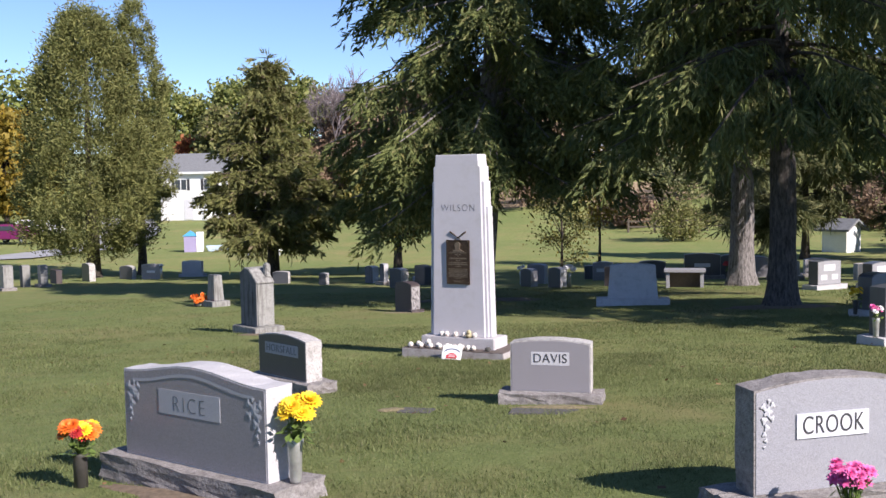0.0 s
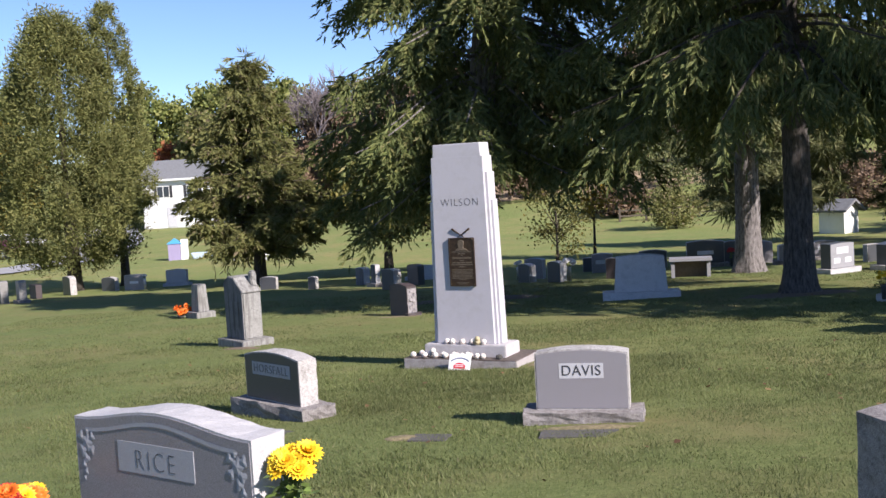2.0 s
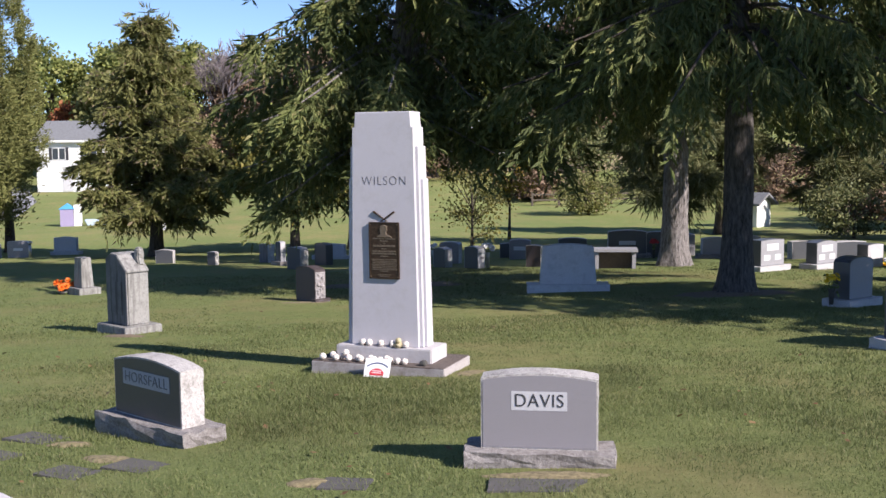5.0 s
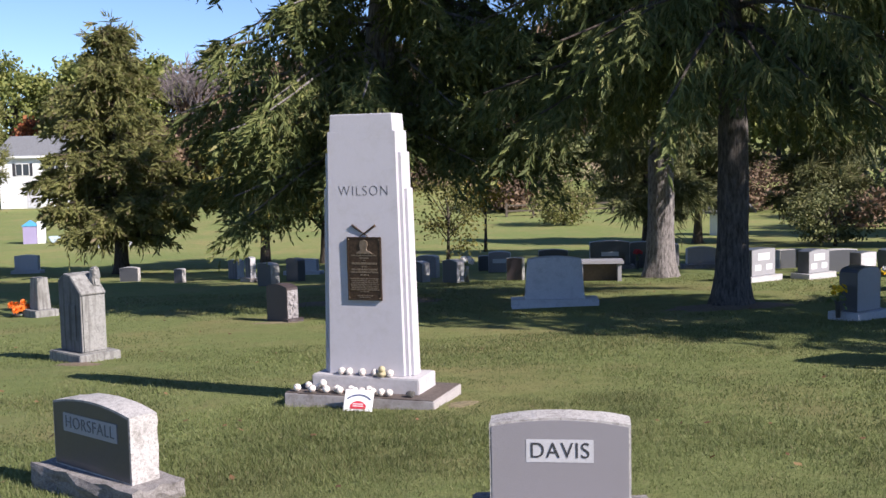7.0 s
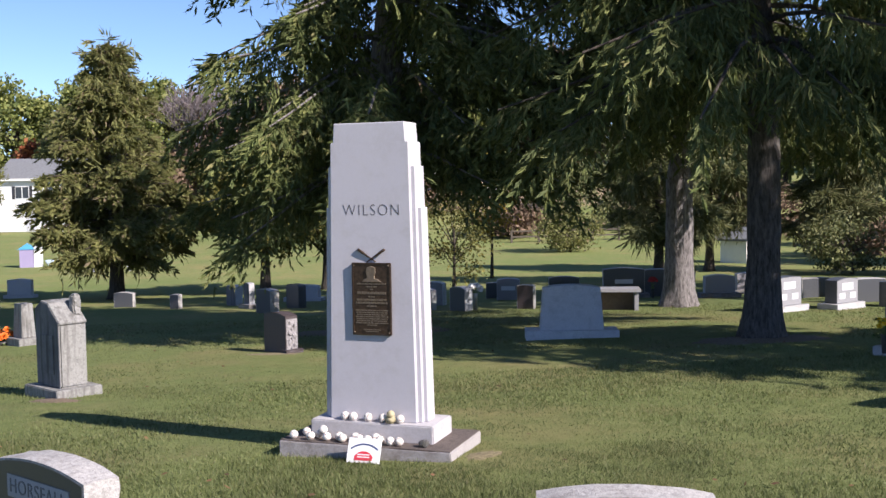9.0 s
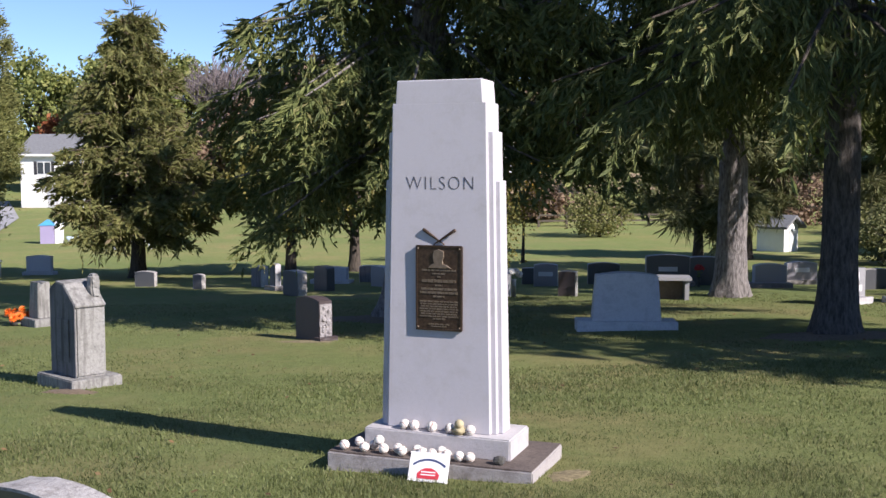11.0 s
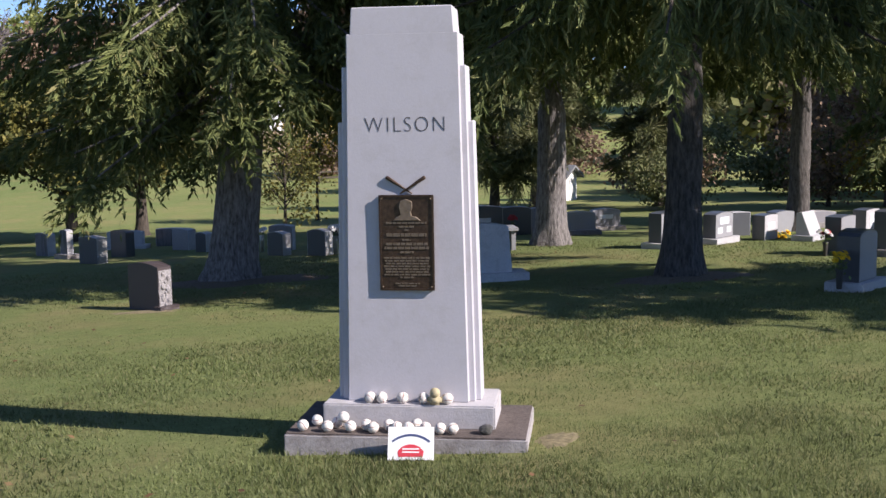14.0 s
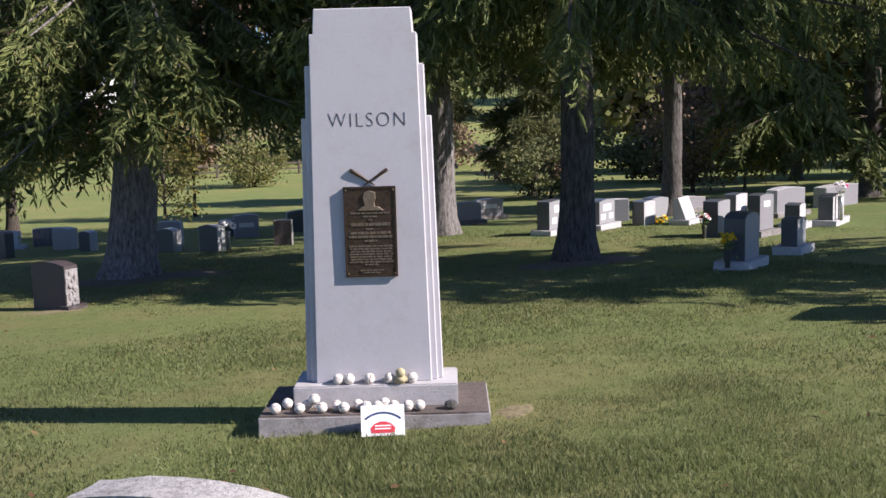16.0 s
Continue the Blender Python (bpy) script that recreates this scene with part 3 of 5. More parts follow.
def carving(parent, cx, cz, yf, s, material=PANEL, size=1.0):
    """A carved spray: a rose with leaves above and a drooping tail of leaves below."""
    def petal(x, z, r, a0, lobes):
        bm = bmesh.new()
        ring = [bm.verts.new((x + r * (1 + 0.3 * math.cos(lobes * a + a0)) * math.cos(a), yf - 0.002, z + r * 1.15 * (1 + 0.3 * math.cos(lobes * a + a0)) * math.sin(a))) for a in [2 * math.pi * i / 18 for i in range(18)]]
        c = bm.verts.new((x, yf - 0.006, z))
        for i in range(18):
            bm.faces.new((c, ring[i], ring[(i + 1) % 18]))
        bmesh.ops.recalc_face_normals(bm, faces=bm.faces)
        part("carved_leaf", bm, material, parent)

    for k, (dx, dz, r) in enumerate(((0.0, 0.0, 0.038), (-0.045, 0.035, 0.022), (0.045, 0.03, 0.024), (-0.04, -0.035, 0.022), (0.035, -0.045, 0.026), (0.01, -0.085, 0.024), (0.035, -0.12, 0.019), (0.02, -0.155, 0.016), (0.035, -0.19, 0.011), (-0.01, 0.06, 0.016))):
        petal(cx + s * dx * size, cz - 0.075 + dz, r * size, k * 1.3, 5 if k == 0 else 3)


carving(rc, -0.56, front(bh, hh, 0.90), -0.11, -1, PANEL_DULL)
carving(rc, 0.56, front(bh, hh, 0.90), -0.11, 1, PANEL_DULL)
bm = bmesh.new()
cur = [(px, pz + bh - 0.05) for px, pz in top_curve(1.12, hh, 0.072, "serp")]
for (x0, a0), (x1, a1) in zip(cur, cur[1:]):
    f = [bm.verts.new(v) for v in ((x0, -0.1135, a0), (x1, -0.1135, a1), (x1, -0.1135, a1 - 0.02), (x0, -0.1135, a0 - 0.02))]
    bm.faces.new(f)
part("border_line", bm, PANEL_DULL, rc, "carved curving border")

# Crook
# Die in the darker base rock: the left end's shade put into the colour.
ck, bh, hh = headstone(2.168, 6.369, 16.2, 0.959, 0.705, 0.19, "light grey granite headstone with rose carving reading CROOK", 1.30, 0.38, 0.13, 0.05, "arc", POL_MID, ROCK_BASE, ROCK_BASE, 0, None, "", 0.007, 0.12, -0.133)
part("name_panel", box(0.45, 0.010, 0.135, (0.0, -0.100, bh + 0.298)), PANEL, ck, "white name panel")
letters("CROOK", 0.10, LETTER, ck, (0, -0.1065, bh + 0.3655), 0.38)
carving(ck, -0.40, front(bh, hh, 0.93), -0.10, -1, PANEL_SOFT, 0.62)


# tall weathered pillar stone
def pillar(x, y, yaw):
    z = gz(x, y)
    t = thing("headstone", x, y, z, yaw, "tall weathered grey marble block stone with sloping cap", "headstone")
    part("base", box(0.95, 0.68, 0.26, (0, 0, -0.13), 0.012), WEATHERED, t)
    part("body", box(0.66, 0.40, 0.76, (0, 0, 0.13), 0.02), WEATHERED, t)
    bm = prism([(-0.33, 0.88), (0.335, 0.88), (0.34, 0.91), (0.04, 1.13), (-0.16, 1.15), (-0.33, 1.06)], -0.206, 0.206, None, 0.008)
    part("cap", bm, WEATHERED, t)
    # Front takes a darker copy of the marble: real streaks plus its painted shade.
    part("front_face", prism([(-0.32, 0.14), (0.32, 0.14), (0.32, 0.90), (0.03, 1.11), (-0.16, 1.13), (-0.32, 1.05)], -0.213, -0.200), STREAKED_SHADED, t, "streaked front face, darkened for its shade")
    part("broken_finial", roughen(box(0.12, 0.12, 0.26, (0.20, 0.12, 0.96), 0.02), 0.05, 0.02), WEATHERED, t, "broken stump of a finial")
    part("inscription_panel", box(0.36, 0.012, 0.46, (0, -0.217, 0.29), 0.004), STREAKED_SHADED, t)
    for piece in t.children:
        piece.data.transform(Matrix.Diagonal((0.88, 0.90, 1.05, 1)))
    return t

pillar(-3.62, 19.7, -48)

# obelisk-like marker with its neighbour
t = thing("headstone", -6.2, 27.2, gz(-6.2, 27.2), -50, "small white marble tapering marker on a stepped base", "headstone")
part("base", box(0.62, 0.50, 0.30, (0, 0, -0.14), 0.01), WEATHERED, t)
bm = box(0.40, 0.28, 0.66, (0, 0, 0.16), 0.012)
for v in bm.verts:
    if v.co.z > 0.6:
        v.co.x *= 0.8
        v.co.y *= 0.8
part("body", bm, WEATHERED, t)

# brown stone in the shade
bs, bh, hh = headstone(-1.10, 23.95, -54, 0.66, 0.64, 0.24, "dark brown granite headstone with rough bright edge, in shade", 0, 0, 0, 0.05, "arc", BROWN_STONE, BROWN_STONE, BROWN_STONE, 0, None, "", 0.010)
part("carved_side", roughen(box(0.03, 0.22, 0.60, (0.325, 0, 0.0)), 0.04, 0.012), CARVED, bs, "grey carved stone side")
for k in range(9):
    bm = bmesh.new()
    bmesh.ops.create_icosphere(bm, subdivisions=2, radius=random.uniform(0.025, 0.05), matrix=pose(0.345, 0.05 * math.sin(k * 2.1), 0.10 + 0.055 * k) @ Matrix.Diagonal((0.5, 0.8, 1.3, 1)))
    part("carved_relief", roughen(bm, 1.0, 0.012), CARVED, bs)
part("foot_step", roughen(box(0.16, 0.34, 0.14, (0.36, -0.01, -0.05)), 0.06, 0.012), BROWN_STONE, bs)

# big shaded stone
headstone(3.98, 24.25, -8, 1.0, 0.90, 0.30, "broad blue-grey marble headstone with flared sides, in shade", 1.62, 0.55, 0.16, 0.05, "arc", POL_BLUE, POL_BLUE, POL_BLUE, 0.06, None, "", 0.003)

# slab tomb like a bench
t = thing("table_tomb", 6.30, 29.75, gz(6.3, 29.75), -12, "low grey granite table tomb with slab top", "tomb")
part("slab", box(1.12, 0.62, 0.08, (0, 0, 0.44), 0.01), POL_LIGHT, t)
for s in (-1, 1):
    part("leg", box(0.10, 0.5, 0.54, (s * 0.46, 0, -0.1), 0.008), POL_LIGHT, t)
part("back_panel", box(0.82, 0.08, 0.5, (0, 0.12, -0.07), 0.005), plain("brown_stone_panel", (0.17, 0.12, 0.09), 0.8), t, "brown stone inner panel")

PAN = [(0.42, 0.16, 0, 0.72), (0.22, 0.13, -0.2, 0.32), (0.22, 0.13, 0.2, 0.32)]
# x, y, yaw, width, height, depth, face, side, base?, rise, style, panels, label
STONES = (
    (-17.4, 40.3, -52, 0.6, 0.95, 0.35, POL_GREY, WEATHERED, 1, 0.03, "arc", None, "pale grey granite upright headstone on the lawn"),
    (-18.7, 43.4, -54, 0.55, 0.85, 0.3, STREAKED_SHADED, WEATHERED, 0, 0.06, "oval", None, "pale weathered marble headstone with rounded top"),
    (-17.9, 43.2, -54, 0.5, 0.85, 0.3, STREAKED_SHADED, WEATHERED, 0, 0.06, "oval", None, "pale weathered marble headstone with rounded top"),
    (-17.0, 42.8, -54, 0.5, 0.85, 0.28, POL_GREY, WEATHERED, 1, 0.05, "oval", None, "grey granite headstone with pale lit edge"),
    (-17.6, 45.7, -50, 0.8, 0.6, 0.25, BROWN_STONE, BROWN_STONE, 0, 0.0, "arc", None, "dark weathered low headstone"),
    (-16.6, 46.9, -50, 0.9, 0.72, 0.28, POL_DARK_SHADE, ROCK, 0, 0.1, "oval", None, "blue-grey headstone beside the tree"),
    (-15.2, 48.0, -28, 0.8, 0.55, 0.25, POL_DARK_SHADE, ROCK, 0, 0.08, "arc", None, "dark granite low headstone near the tree"),
    (-13.9, 47.4, -10, 0.9, 0.66, 0.25, POL_GREY, SAWN, 0, 0.03, "arc", ((0.4, 0.1, 0, 0.6),), "light grey granite headstone with flower vase"),
    (-12.4, 48.7, -8, 0.95, 0.72, 0.25, SAWN, SAWN, 1, 0.04, "serp", None, "white marble headstone with scrolled shoulders"),
    (-6.75, 40.0, -12, 0.62, 0.44, 0.22, POL_DARK_SHADE, ROCK, 0, 0.04, "arc", None, "small dark granite headstone near the cedar"),
    (-4.9, 38.2, -25, 0.30, 0.40, 0.2, POL_DARK_SHADE, ROCK, 0, 0.03, "oval", None, "very small blue-grey marker stone"),
    # At -54, shade darkens the face colour and sun pales the side colour.
    (-3.2, 38.6, -54, 0.55, 0.58, 0.25, STREAKED_SHADED, SAWN, 0, 0.05, "arc", None, "weathered grey headstone with shaded front and bright lit edge"),
    (-2.6, 36.6, -54, 0.3, 0.72, 0.18, STREAKED_SHADED, SAWN, 1, 0.03, "arc", None, "narrow white marble marker"),
    (-1.95, 34.4, -54, 0.7, 0.60, 0.28, POL_DARK_SHADE, ROCK, 0, 0.04, "arc", None, "blue-grey headstone in spruce shade"),
    (-1.25, 36.2, -54, 0.62, 0.62, 0.26, POL_DARK_SHADE, POL_DARK_SHADE, 0, 0.06, "oval", None, "dark rounded headstone in spruce shade"),
    (-1.1, 39.5, -20, 1.0, 0.50, 0.25, SAWN, SAWN, 1, 0.03, "arc", None, "pale low marble headstone behind the shade"),
    (0.2, 39.8, -20, 0.9, 0.5, 0.25, STREAKED_SHADED, SAWN, 0, 0.02, "arc", None, "pale low headstone on sunlit grass"),
    (0.35, 37.3, -52, 0.62, 0.56, 0.28, POL_GREY, SAWN, 0, 0.03, "arc", None, "light grey headstone with dark shaded end"),
    (0.75, 35.8, -54, 0.40, 0.48, 0.26, POL_DARK_SHADE, SAWN, 0, 0.04, "arc", None, "small slate-grey headstone near the spruce"),
    (2.15, 32.6, -54, 0.50, 0.52, 0.26, POL_DARK_SHADE, SAWN, 0, 0.05, "arc", None, "granite headstone with dark shaded front and pale lit end"),
    (2.55, 34.6, -28, 0.62, 0.60, 0.26, POL_GREY, SAWN, 0, 0.05, "oval", None, "light grey granite headstone with flowers"),
    (2.95, 31.8, -54, 0.55, 0.56, 0.26, POL_DARK_SHADE, SAWN, 0, 0.05, "arc", None, "slanted-top headstone with dark shaded front and pale lit end"),
    (4.70, 37.0, -12, 0.7, 0.45, 0.25, POL_DARK_SHADE, ROCK, 0, 0.02, "arc", None, "low dark granite headstone on grass"),
    (4.85, 36.0, -12, 0.66, 0.58, 0.25, POL_GREY, SAWN, 0, 0.04, "arc", ((0.4, 0.12, 0, 0.65),), "light grey headstone with pale oval panel"),
    (4.55, 31.6, -25, 0.42, 0.58, 0.24, BROWN_STONE, ROCK, 0, 0.02, "arc", None, "narrow dark mottled headstone"),
    (6.6, 36.5, -10, 0.9, 0.55, 0.25, POL_DARK_SHADE, ROCK, 0, 0.05, "arc", None, "blue-grey low headstone on the lawn"),
    (7.92, 34.8, -10, 1.15, 0.80, 0.3, POL_DARK_SHADE, ROCK, 1, 0.05, "arc", ((0.5, 0.12, 0, 0.5),), "wide dark granite headstone with carved panel"),
    (9.05, 35.2, -10, 0.9, 0.72, 0.3, POL_DARK_SHADE, ROCK, 0, 0.06, "oval", None, "dark granite headstone behind the trunk"),
    (9.9, 35.6, -10, 0.7, 0.66, 0.3, POL_GREY, SAWN, 0, 0.05, "arc", None, "grey granite headstone behind the trunk"),
    (10.25, 33.6, -6, 0.82, 0.58, 0.25, POL_GREY, SAWN, 1, 0.05, "arc", None, "grey granite headstone with pale border"),
    (11.7, 35.0, -4, 0.82, 0.58, 0.25, POL_GREY, SAWN, 1, 0.05, "arc", ((0.4, 0.12, 0, 0.6),), "grey granite headstone with a pale panel"),
    (12.5, 32.6, 10, 0.95, 0.5, 0.25, POL_DARK_SHADE, ROCK, 0, 0.02, "arc", None, "low dark granite headstone in the row"),
    # Sun-facing stones: the shade on their ends is put into a dark side.
    (9.55, 27.95, 30, 0.86, 0.74, 0.30, POL_LIGHT, POL_DARK_SHADE, 1, 0.02, "arc", PAN, "sunlit pale granite headstone with panels and dark shaded end"),
    (11.05, 28.3, 30, 0.80, 0.64, 0.30, POL_LIGHT, POL_DARK_SHADE, 1, 0.05, "arc", PAN, "sunlit pale granite headstone with three white panels"),
    (12.45, 30.0, 10, 1.05, 0.56, 0.3, POL_DARK_SHADE, SAWN, 0, 0.02, "arc", None, "dark granite headstone in the far row"),
    (12.35, 28.45, 28, 0.62, 0.56, 0.3, SAWN, POL_DARK_SHADE, 0, 0.02, "arc", ((0.34, 0.16, 0, 0.65),), "sunlit pale headstone with one white panel"),
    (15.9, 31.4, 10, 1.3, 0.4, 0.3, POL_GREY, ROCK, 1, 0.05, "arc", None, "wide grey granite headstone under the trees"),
    (11.35, 24.7, 30, 0.70, 0.7, 0.3, POL_LIGHT, POL_DARK_SHADE, 0, 0.02, "arc", None, "grey granite headstone with bouquet at its side"),
    (14.3, 30.6, 15, 0.7, 0.5, 0.3, POL_LIGHT, POL_DARK_SHADE, 0, 0.04, "arc", None, "pale granite headstone near the trunk"),
    (7.72, 19.85, 30, 0.62, 0.72, 0.3, POL_LIGHT, POL_DARK_SHADE, 1, 0.08, "oval", None, "rounded grey headstone with yellow flowers in shade"),
    (14.7, 28.0, 28, 0.75, 0.6, 0.3, SAWN, POL_DARK_SHADE, 1, 0.02, "arc", ((0.3, 0.3, 0, 0.5),), "sunlit white granite headstone with dark shaded end"),
    (11.75, 23.9, 20, 0.55, 0.8, 0.25, POL_GREY, POL_DARK_SHADE, 1, 0.03, "arc", ((0.26, 0.12, 0, 0.75),), "tall greenish-grey granite headstone with dark shaded end"),
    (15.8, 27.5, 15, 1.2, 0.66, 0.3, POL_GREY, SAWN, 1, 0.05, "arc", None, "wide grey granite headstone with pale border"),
    (9.65, 20.85, 30, 0.48, 0.56, 0.25, POL_LIGHT, POL_DARK_SHADE, 1, 0.02, "arc", None, "small grey granite marker with dark shaded end"),
    (13.4, 24.7, 32, 0.5, 0.5, 0.3, SAWN, POL_DARK_SHADE, 1, 0.03, "arc", None, "sunlit pale headstone on a step"),
    (14.6, 24.9, 32, 1.05, 0.62, 0.3, SAWN, POL_DARK_SHADE, 1, 0.03, "arc", ((0.12, 0.34, 0, 0.5),), "wide white sunlit headstone with dark lettered panel"),
    (19.4, 29.4, 20, 2.0, 0.55, 0.35, POL_GREY, ROCK, 0, 0.03, "arc", None, "very wide grey granite headstone at the edge"),
    (6.25, 15.15, 26, 0.95, 0.80, 0.28, POL_LIGHT, POL_DARK_SHADE, 1, 0.03, "arc", None, "pale granite headstone with pink flowers in a vase"),
)
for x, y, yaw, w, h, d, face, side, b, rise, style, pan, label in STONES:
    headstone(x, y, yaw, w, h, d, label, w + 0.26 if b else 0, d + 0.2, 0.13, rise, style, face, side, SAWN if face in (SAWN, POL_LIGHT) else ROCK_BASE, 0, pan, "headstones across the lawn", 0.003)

# slanted marker
x, y = 13.05, 27.8
t = thing("headstone", x, y, gz(x, y), 30, "white slant-faced granite marker on a pale base", "headstone")
part("base", box(0.85, 0.5, 0.22, (0, 0, -0.1), 0.01), SAWN, t)
bm = prism([(-0.14, 0.12), (0.18, 0.12), (0.18, 0.60), (0.06, 0.62)], -0.32, 0.32, None, 0.006)
bm.transform(pose(0, 0, 0, 0, 0, 90))
part("slant_block", bm, SAWN, t)


# ---- vases and flowers ----
def blossom(bm, c, r, petals, up, layers=4):
    """Petals round a middle, each a bent diamond."""
    q = up.to_track_quat("Z", "Y").to_matrix()
    for L in range(layers):
        tilt = 0.1 + 0.36 * L
        rr = r * (1 - 0.16 * L)
        for k in range(petals):
            a = 2 * math.pi * (k + 0.5 * L) / petals + random.uniform(-0.1, 0.1)
            d = q @ Vector((math.cos(a), math.sin(a), 0))
            u = q @ Vector((0, 0, 1))
            s = d.cross(u)
            tip = c + (d * math.cos(tilt) + u * math.sin(tilt)) * rr
            mid = c + (d * math.cos(tilt) + u * math.sin(tilt)) * rr * 0.55 + u * rr * 0.06
            w = rr * 0.26
            vs = [bm.verts.new(p) for p in (c, mid + s * w, tip, mid - s * w)]
            bm.faces.new(vs)


def leaf_bm(n, c, spread, size):
    bm = bmesh.new()
    for _ in range(n):
        d = Vector((random.gauss(0, 1), random.gauss(0, 1), random.gauss(0, 0.6))).normalized()
        p = c + Vector((random.uniform(-1, 1) * spread, random.uniform(-1, 1) * spread, random.uniform(-1.3, 1) * spread))
        s = d.cross(Vector((0, 0, 1))).normalized() * size * 0.32
        vs = [bm.verts.new(v) for v in (p, p + d * size * 0.5 + s, p + d * size, p + d * size * 0.5 - s)]
        bm.faces.new(vs)
    return bm


def vase_of_flowers(x, y, z, label, vase_mat, profile, heads, leaves=40, lean=(0, 0), leaf_r=0.07, group=""):
    t = thing("flower_vase", x, y, z, 0, label, "flower vase", group)
    part("vase", lathe(profile, 18), vase_mat, t, "", True)
    top = profile[-1][1]
    mats = {}
    for mat, dx, dy, dz, r, pet in heads:
        bm = bmesh.new()
        c = Vector((dx + lean[0], dy + lean[1], top + dz))
        up = Vector((dx * 4 + random.uniform(-0.2, 0.2), dy * 4 - 0.5, 0.8)).normalized()
        blossom(bm, c, r, pet, up)
        part("flower_head", bm, mat, t)
        st = bmesh.new()
        p0, p1 = Vector((dx * 0.1, dy * 0.1, top - 0.03)), c
        e = Vector((0.003, 0, 0))
        f = Vector((0, 0.003, 0))
        for o in (e, f):
            st.faces.new([st.verts.new(v) for v in (p0 - o, p0 + o, p1 + o, p1 - o)])
        part("stem", st, STEM, t)
    part("leaves", leaf_bm(leaves, Vector((lean[0] * 0.5, lean[1] * 0.5, top + 0.08)), leaf_r, 0.07), STEM, t)
    return t


random.seed(11)
CONE = [(0.032, 0), (0.036, 0.02), (0.044, 0.2), (0.055, 0.255), (0.052, 0.26)]
TUBE = [(0.044, -0.04), (0.045, 0.20), (0.05, 0.215), (0.047, 0.22)]
SHORT_TUBE = [(0.044, -0.04), (0.045, 0.09), (0.05, 0.10), (0.047, 0.105)]


def bunch(mats, n, r, zc, head, pet):
    out = []
    for k in range(n):
        a = 2.4 * k
        rr = r * math.sqrt((k + 0.5) / n)
        out.append((mats[k % len(mats)], rr * math.cos(a), rr * math.sin(a), zc + random.uniform(-0.35, 0.5) * r, head * random.uniform(0.85, 1.15), pet))
    return out


RICE_M = pose(-1.437, 7.056, -0.222, 0, 0, -35.2)
v = RICE_M @ Vector((0.765, 0.01, 0.19))
vase_of_flowers(v.x, v.y, v.z, "metal cone vase with yellow silk mums on the granite base", METAL, CONE, bunch([PETAL_Y], 13, 0.08, 0.18, 0.07, 17), 70, (0.03, 0.0))
vase_of_flowers(-2.27, 7.14, gz(-2.27, 7.14), "dark tube vase with yellow and orange silk flowers", DARK_METAL, TUBE, bunch([PETAL_Y, PETAL_O, PETAL_O, PETAL_O, PETAL_Y, PETAL_R], 28, 0.10, 0.15, 0.055, 14), 50, (0, 0))
v = RICE_M @ Vector((-0.60, 0.32, 0))
vase_of_flowers(v.x, v.y, gz(v.x, v.y), "metal vase with yellow flowers behind the headstone", METAL, CONE, bunch([PETAL_Y], 6, 0.07, 0.30, 0.05, 12), 40, (0, 0))
vase_of_flowers(2.14, 5.86, gz(2.14, 5.86) - 0.02, "dark vase with a tall bunch of pink silk flowers", DARK_METAL, SHORT_TUBE, bunch([PETAL_P], 30, 0.10, 0.17, 0.04, 9), 24, (0, 0))
vase_of_flowers(5.75, 14.80, gz(5.75, 14.8) + 0.12, "pale vase with pink flowers on a stone base", METAL, CONE, bunch([PETAL_P, PETAL_W], 9, 0.07, 0.12, 0.05, 10), 30)
vase_of_flowers(7.25, 19.60, gz(7.25, 19.6) + 0.05, "dark vase with yellow flowers beside a grey headstone", DARK_METAL, CONE, bunch([PETAL_Y], 9, 0.12, 0.14, 0.055, 10), 60, (0, 0), 0.12)
vase_of_flowers(10.75, 24.35, gz(10.75, 24.35), "dark vase with red and white flowers", DARK_METAL, CONE, bunch([PETAL_R, PETAL_W], 10, 0.12, 0.16, 0.06, 10), 30)
vase_of_flowers(3.3, 31.75, gz(3.3, 31.75), "tall vase with white flowers beside a dark headstone", METAL, [(0.05, 0), (0.05, 0.3), (0.06, 0.42)], bunch([PETAL_W], 9, 0.15, 0.14, 0.10, 10), 16)
vase_of_flowers(2.0, 34.3, gz(2.0, 34.3), "vase with white flowers beside a pale headstone", METAL, [(0.05, 0), (0.05, 0.3), (0.06, 0.42)], bunch([PETAL_W], 6, 0.08, 0.12, 0.08, 10), 16)
vase_of_flowers(14.5, 24.55, gz(14.5, 24.55) + 0.1, "vase with white and purple flowers on a wide headstone", METAL, [(0.05, 0), (0.05, 0.3), (0.06, 0.5)], bunch([PETAL_W, PETAL_P], 7, 0.12, 0.25, 0.07, 10), 16)
vase_of_flowers(12.9, 28.6, gz(12.9, 28.6) - 0.02, "low pot of yellow flowers on the grass", DARK_METAL, [(0.08, 0), (0.09, 0.03)], bunch([PETAL_Y], 8, 0.16, 0.06, 0.08, 10), 20)
vase_of_flowers(8.55, 34.1, gz(8.55, 34.1), "vase with red flowers between dark headstones", DARK_METAL, CONE, bunch([PETAL_R], 8, 0.1, 0.25, 0.08, 10), 20)
vase_of_flowers(-6.65, 27.35, gz(-6.65, 27.35), "low pot of orange flowers beside a white marker", DARK_METAL, [(0.14, 0), (0.16, 0.08)], bunch([PETAL_O], 16, 0.20, 0.14, 0.085, 10), 70, (0, 0), 0.2)
vase_of_flowers(-13.4, 47.1, gz(-13.4, 47.1), "thin pale vase beside a light headstone", METAL, [(0.05, 0), (0.06, 0.5)], bunch([PETAL_W], 4, 0.08, 0.1, 0.08, 8), 10)


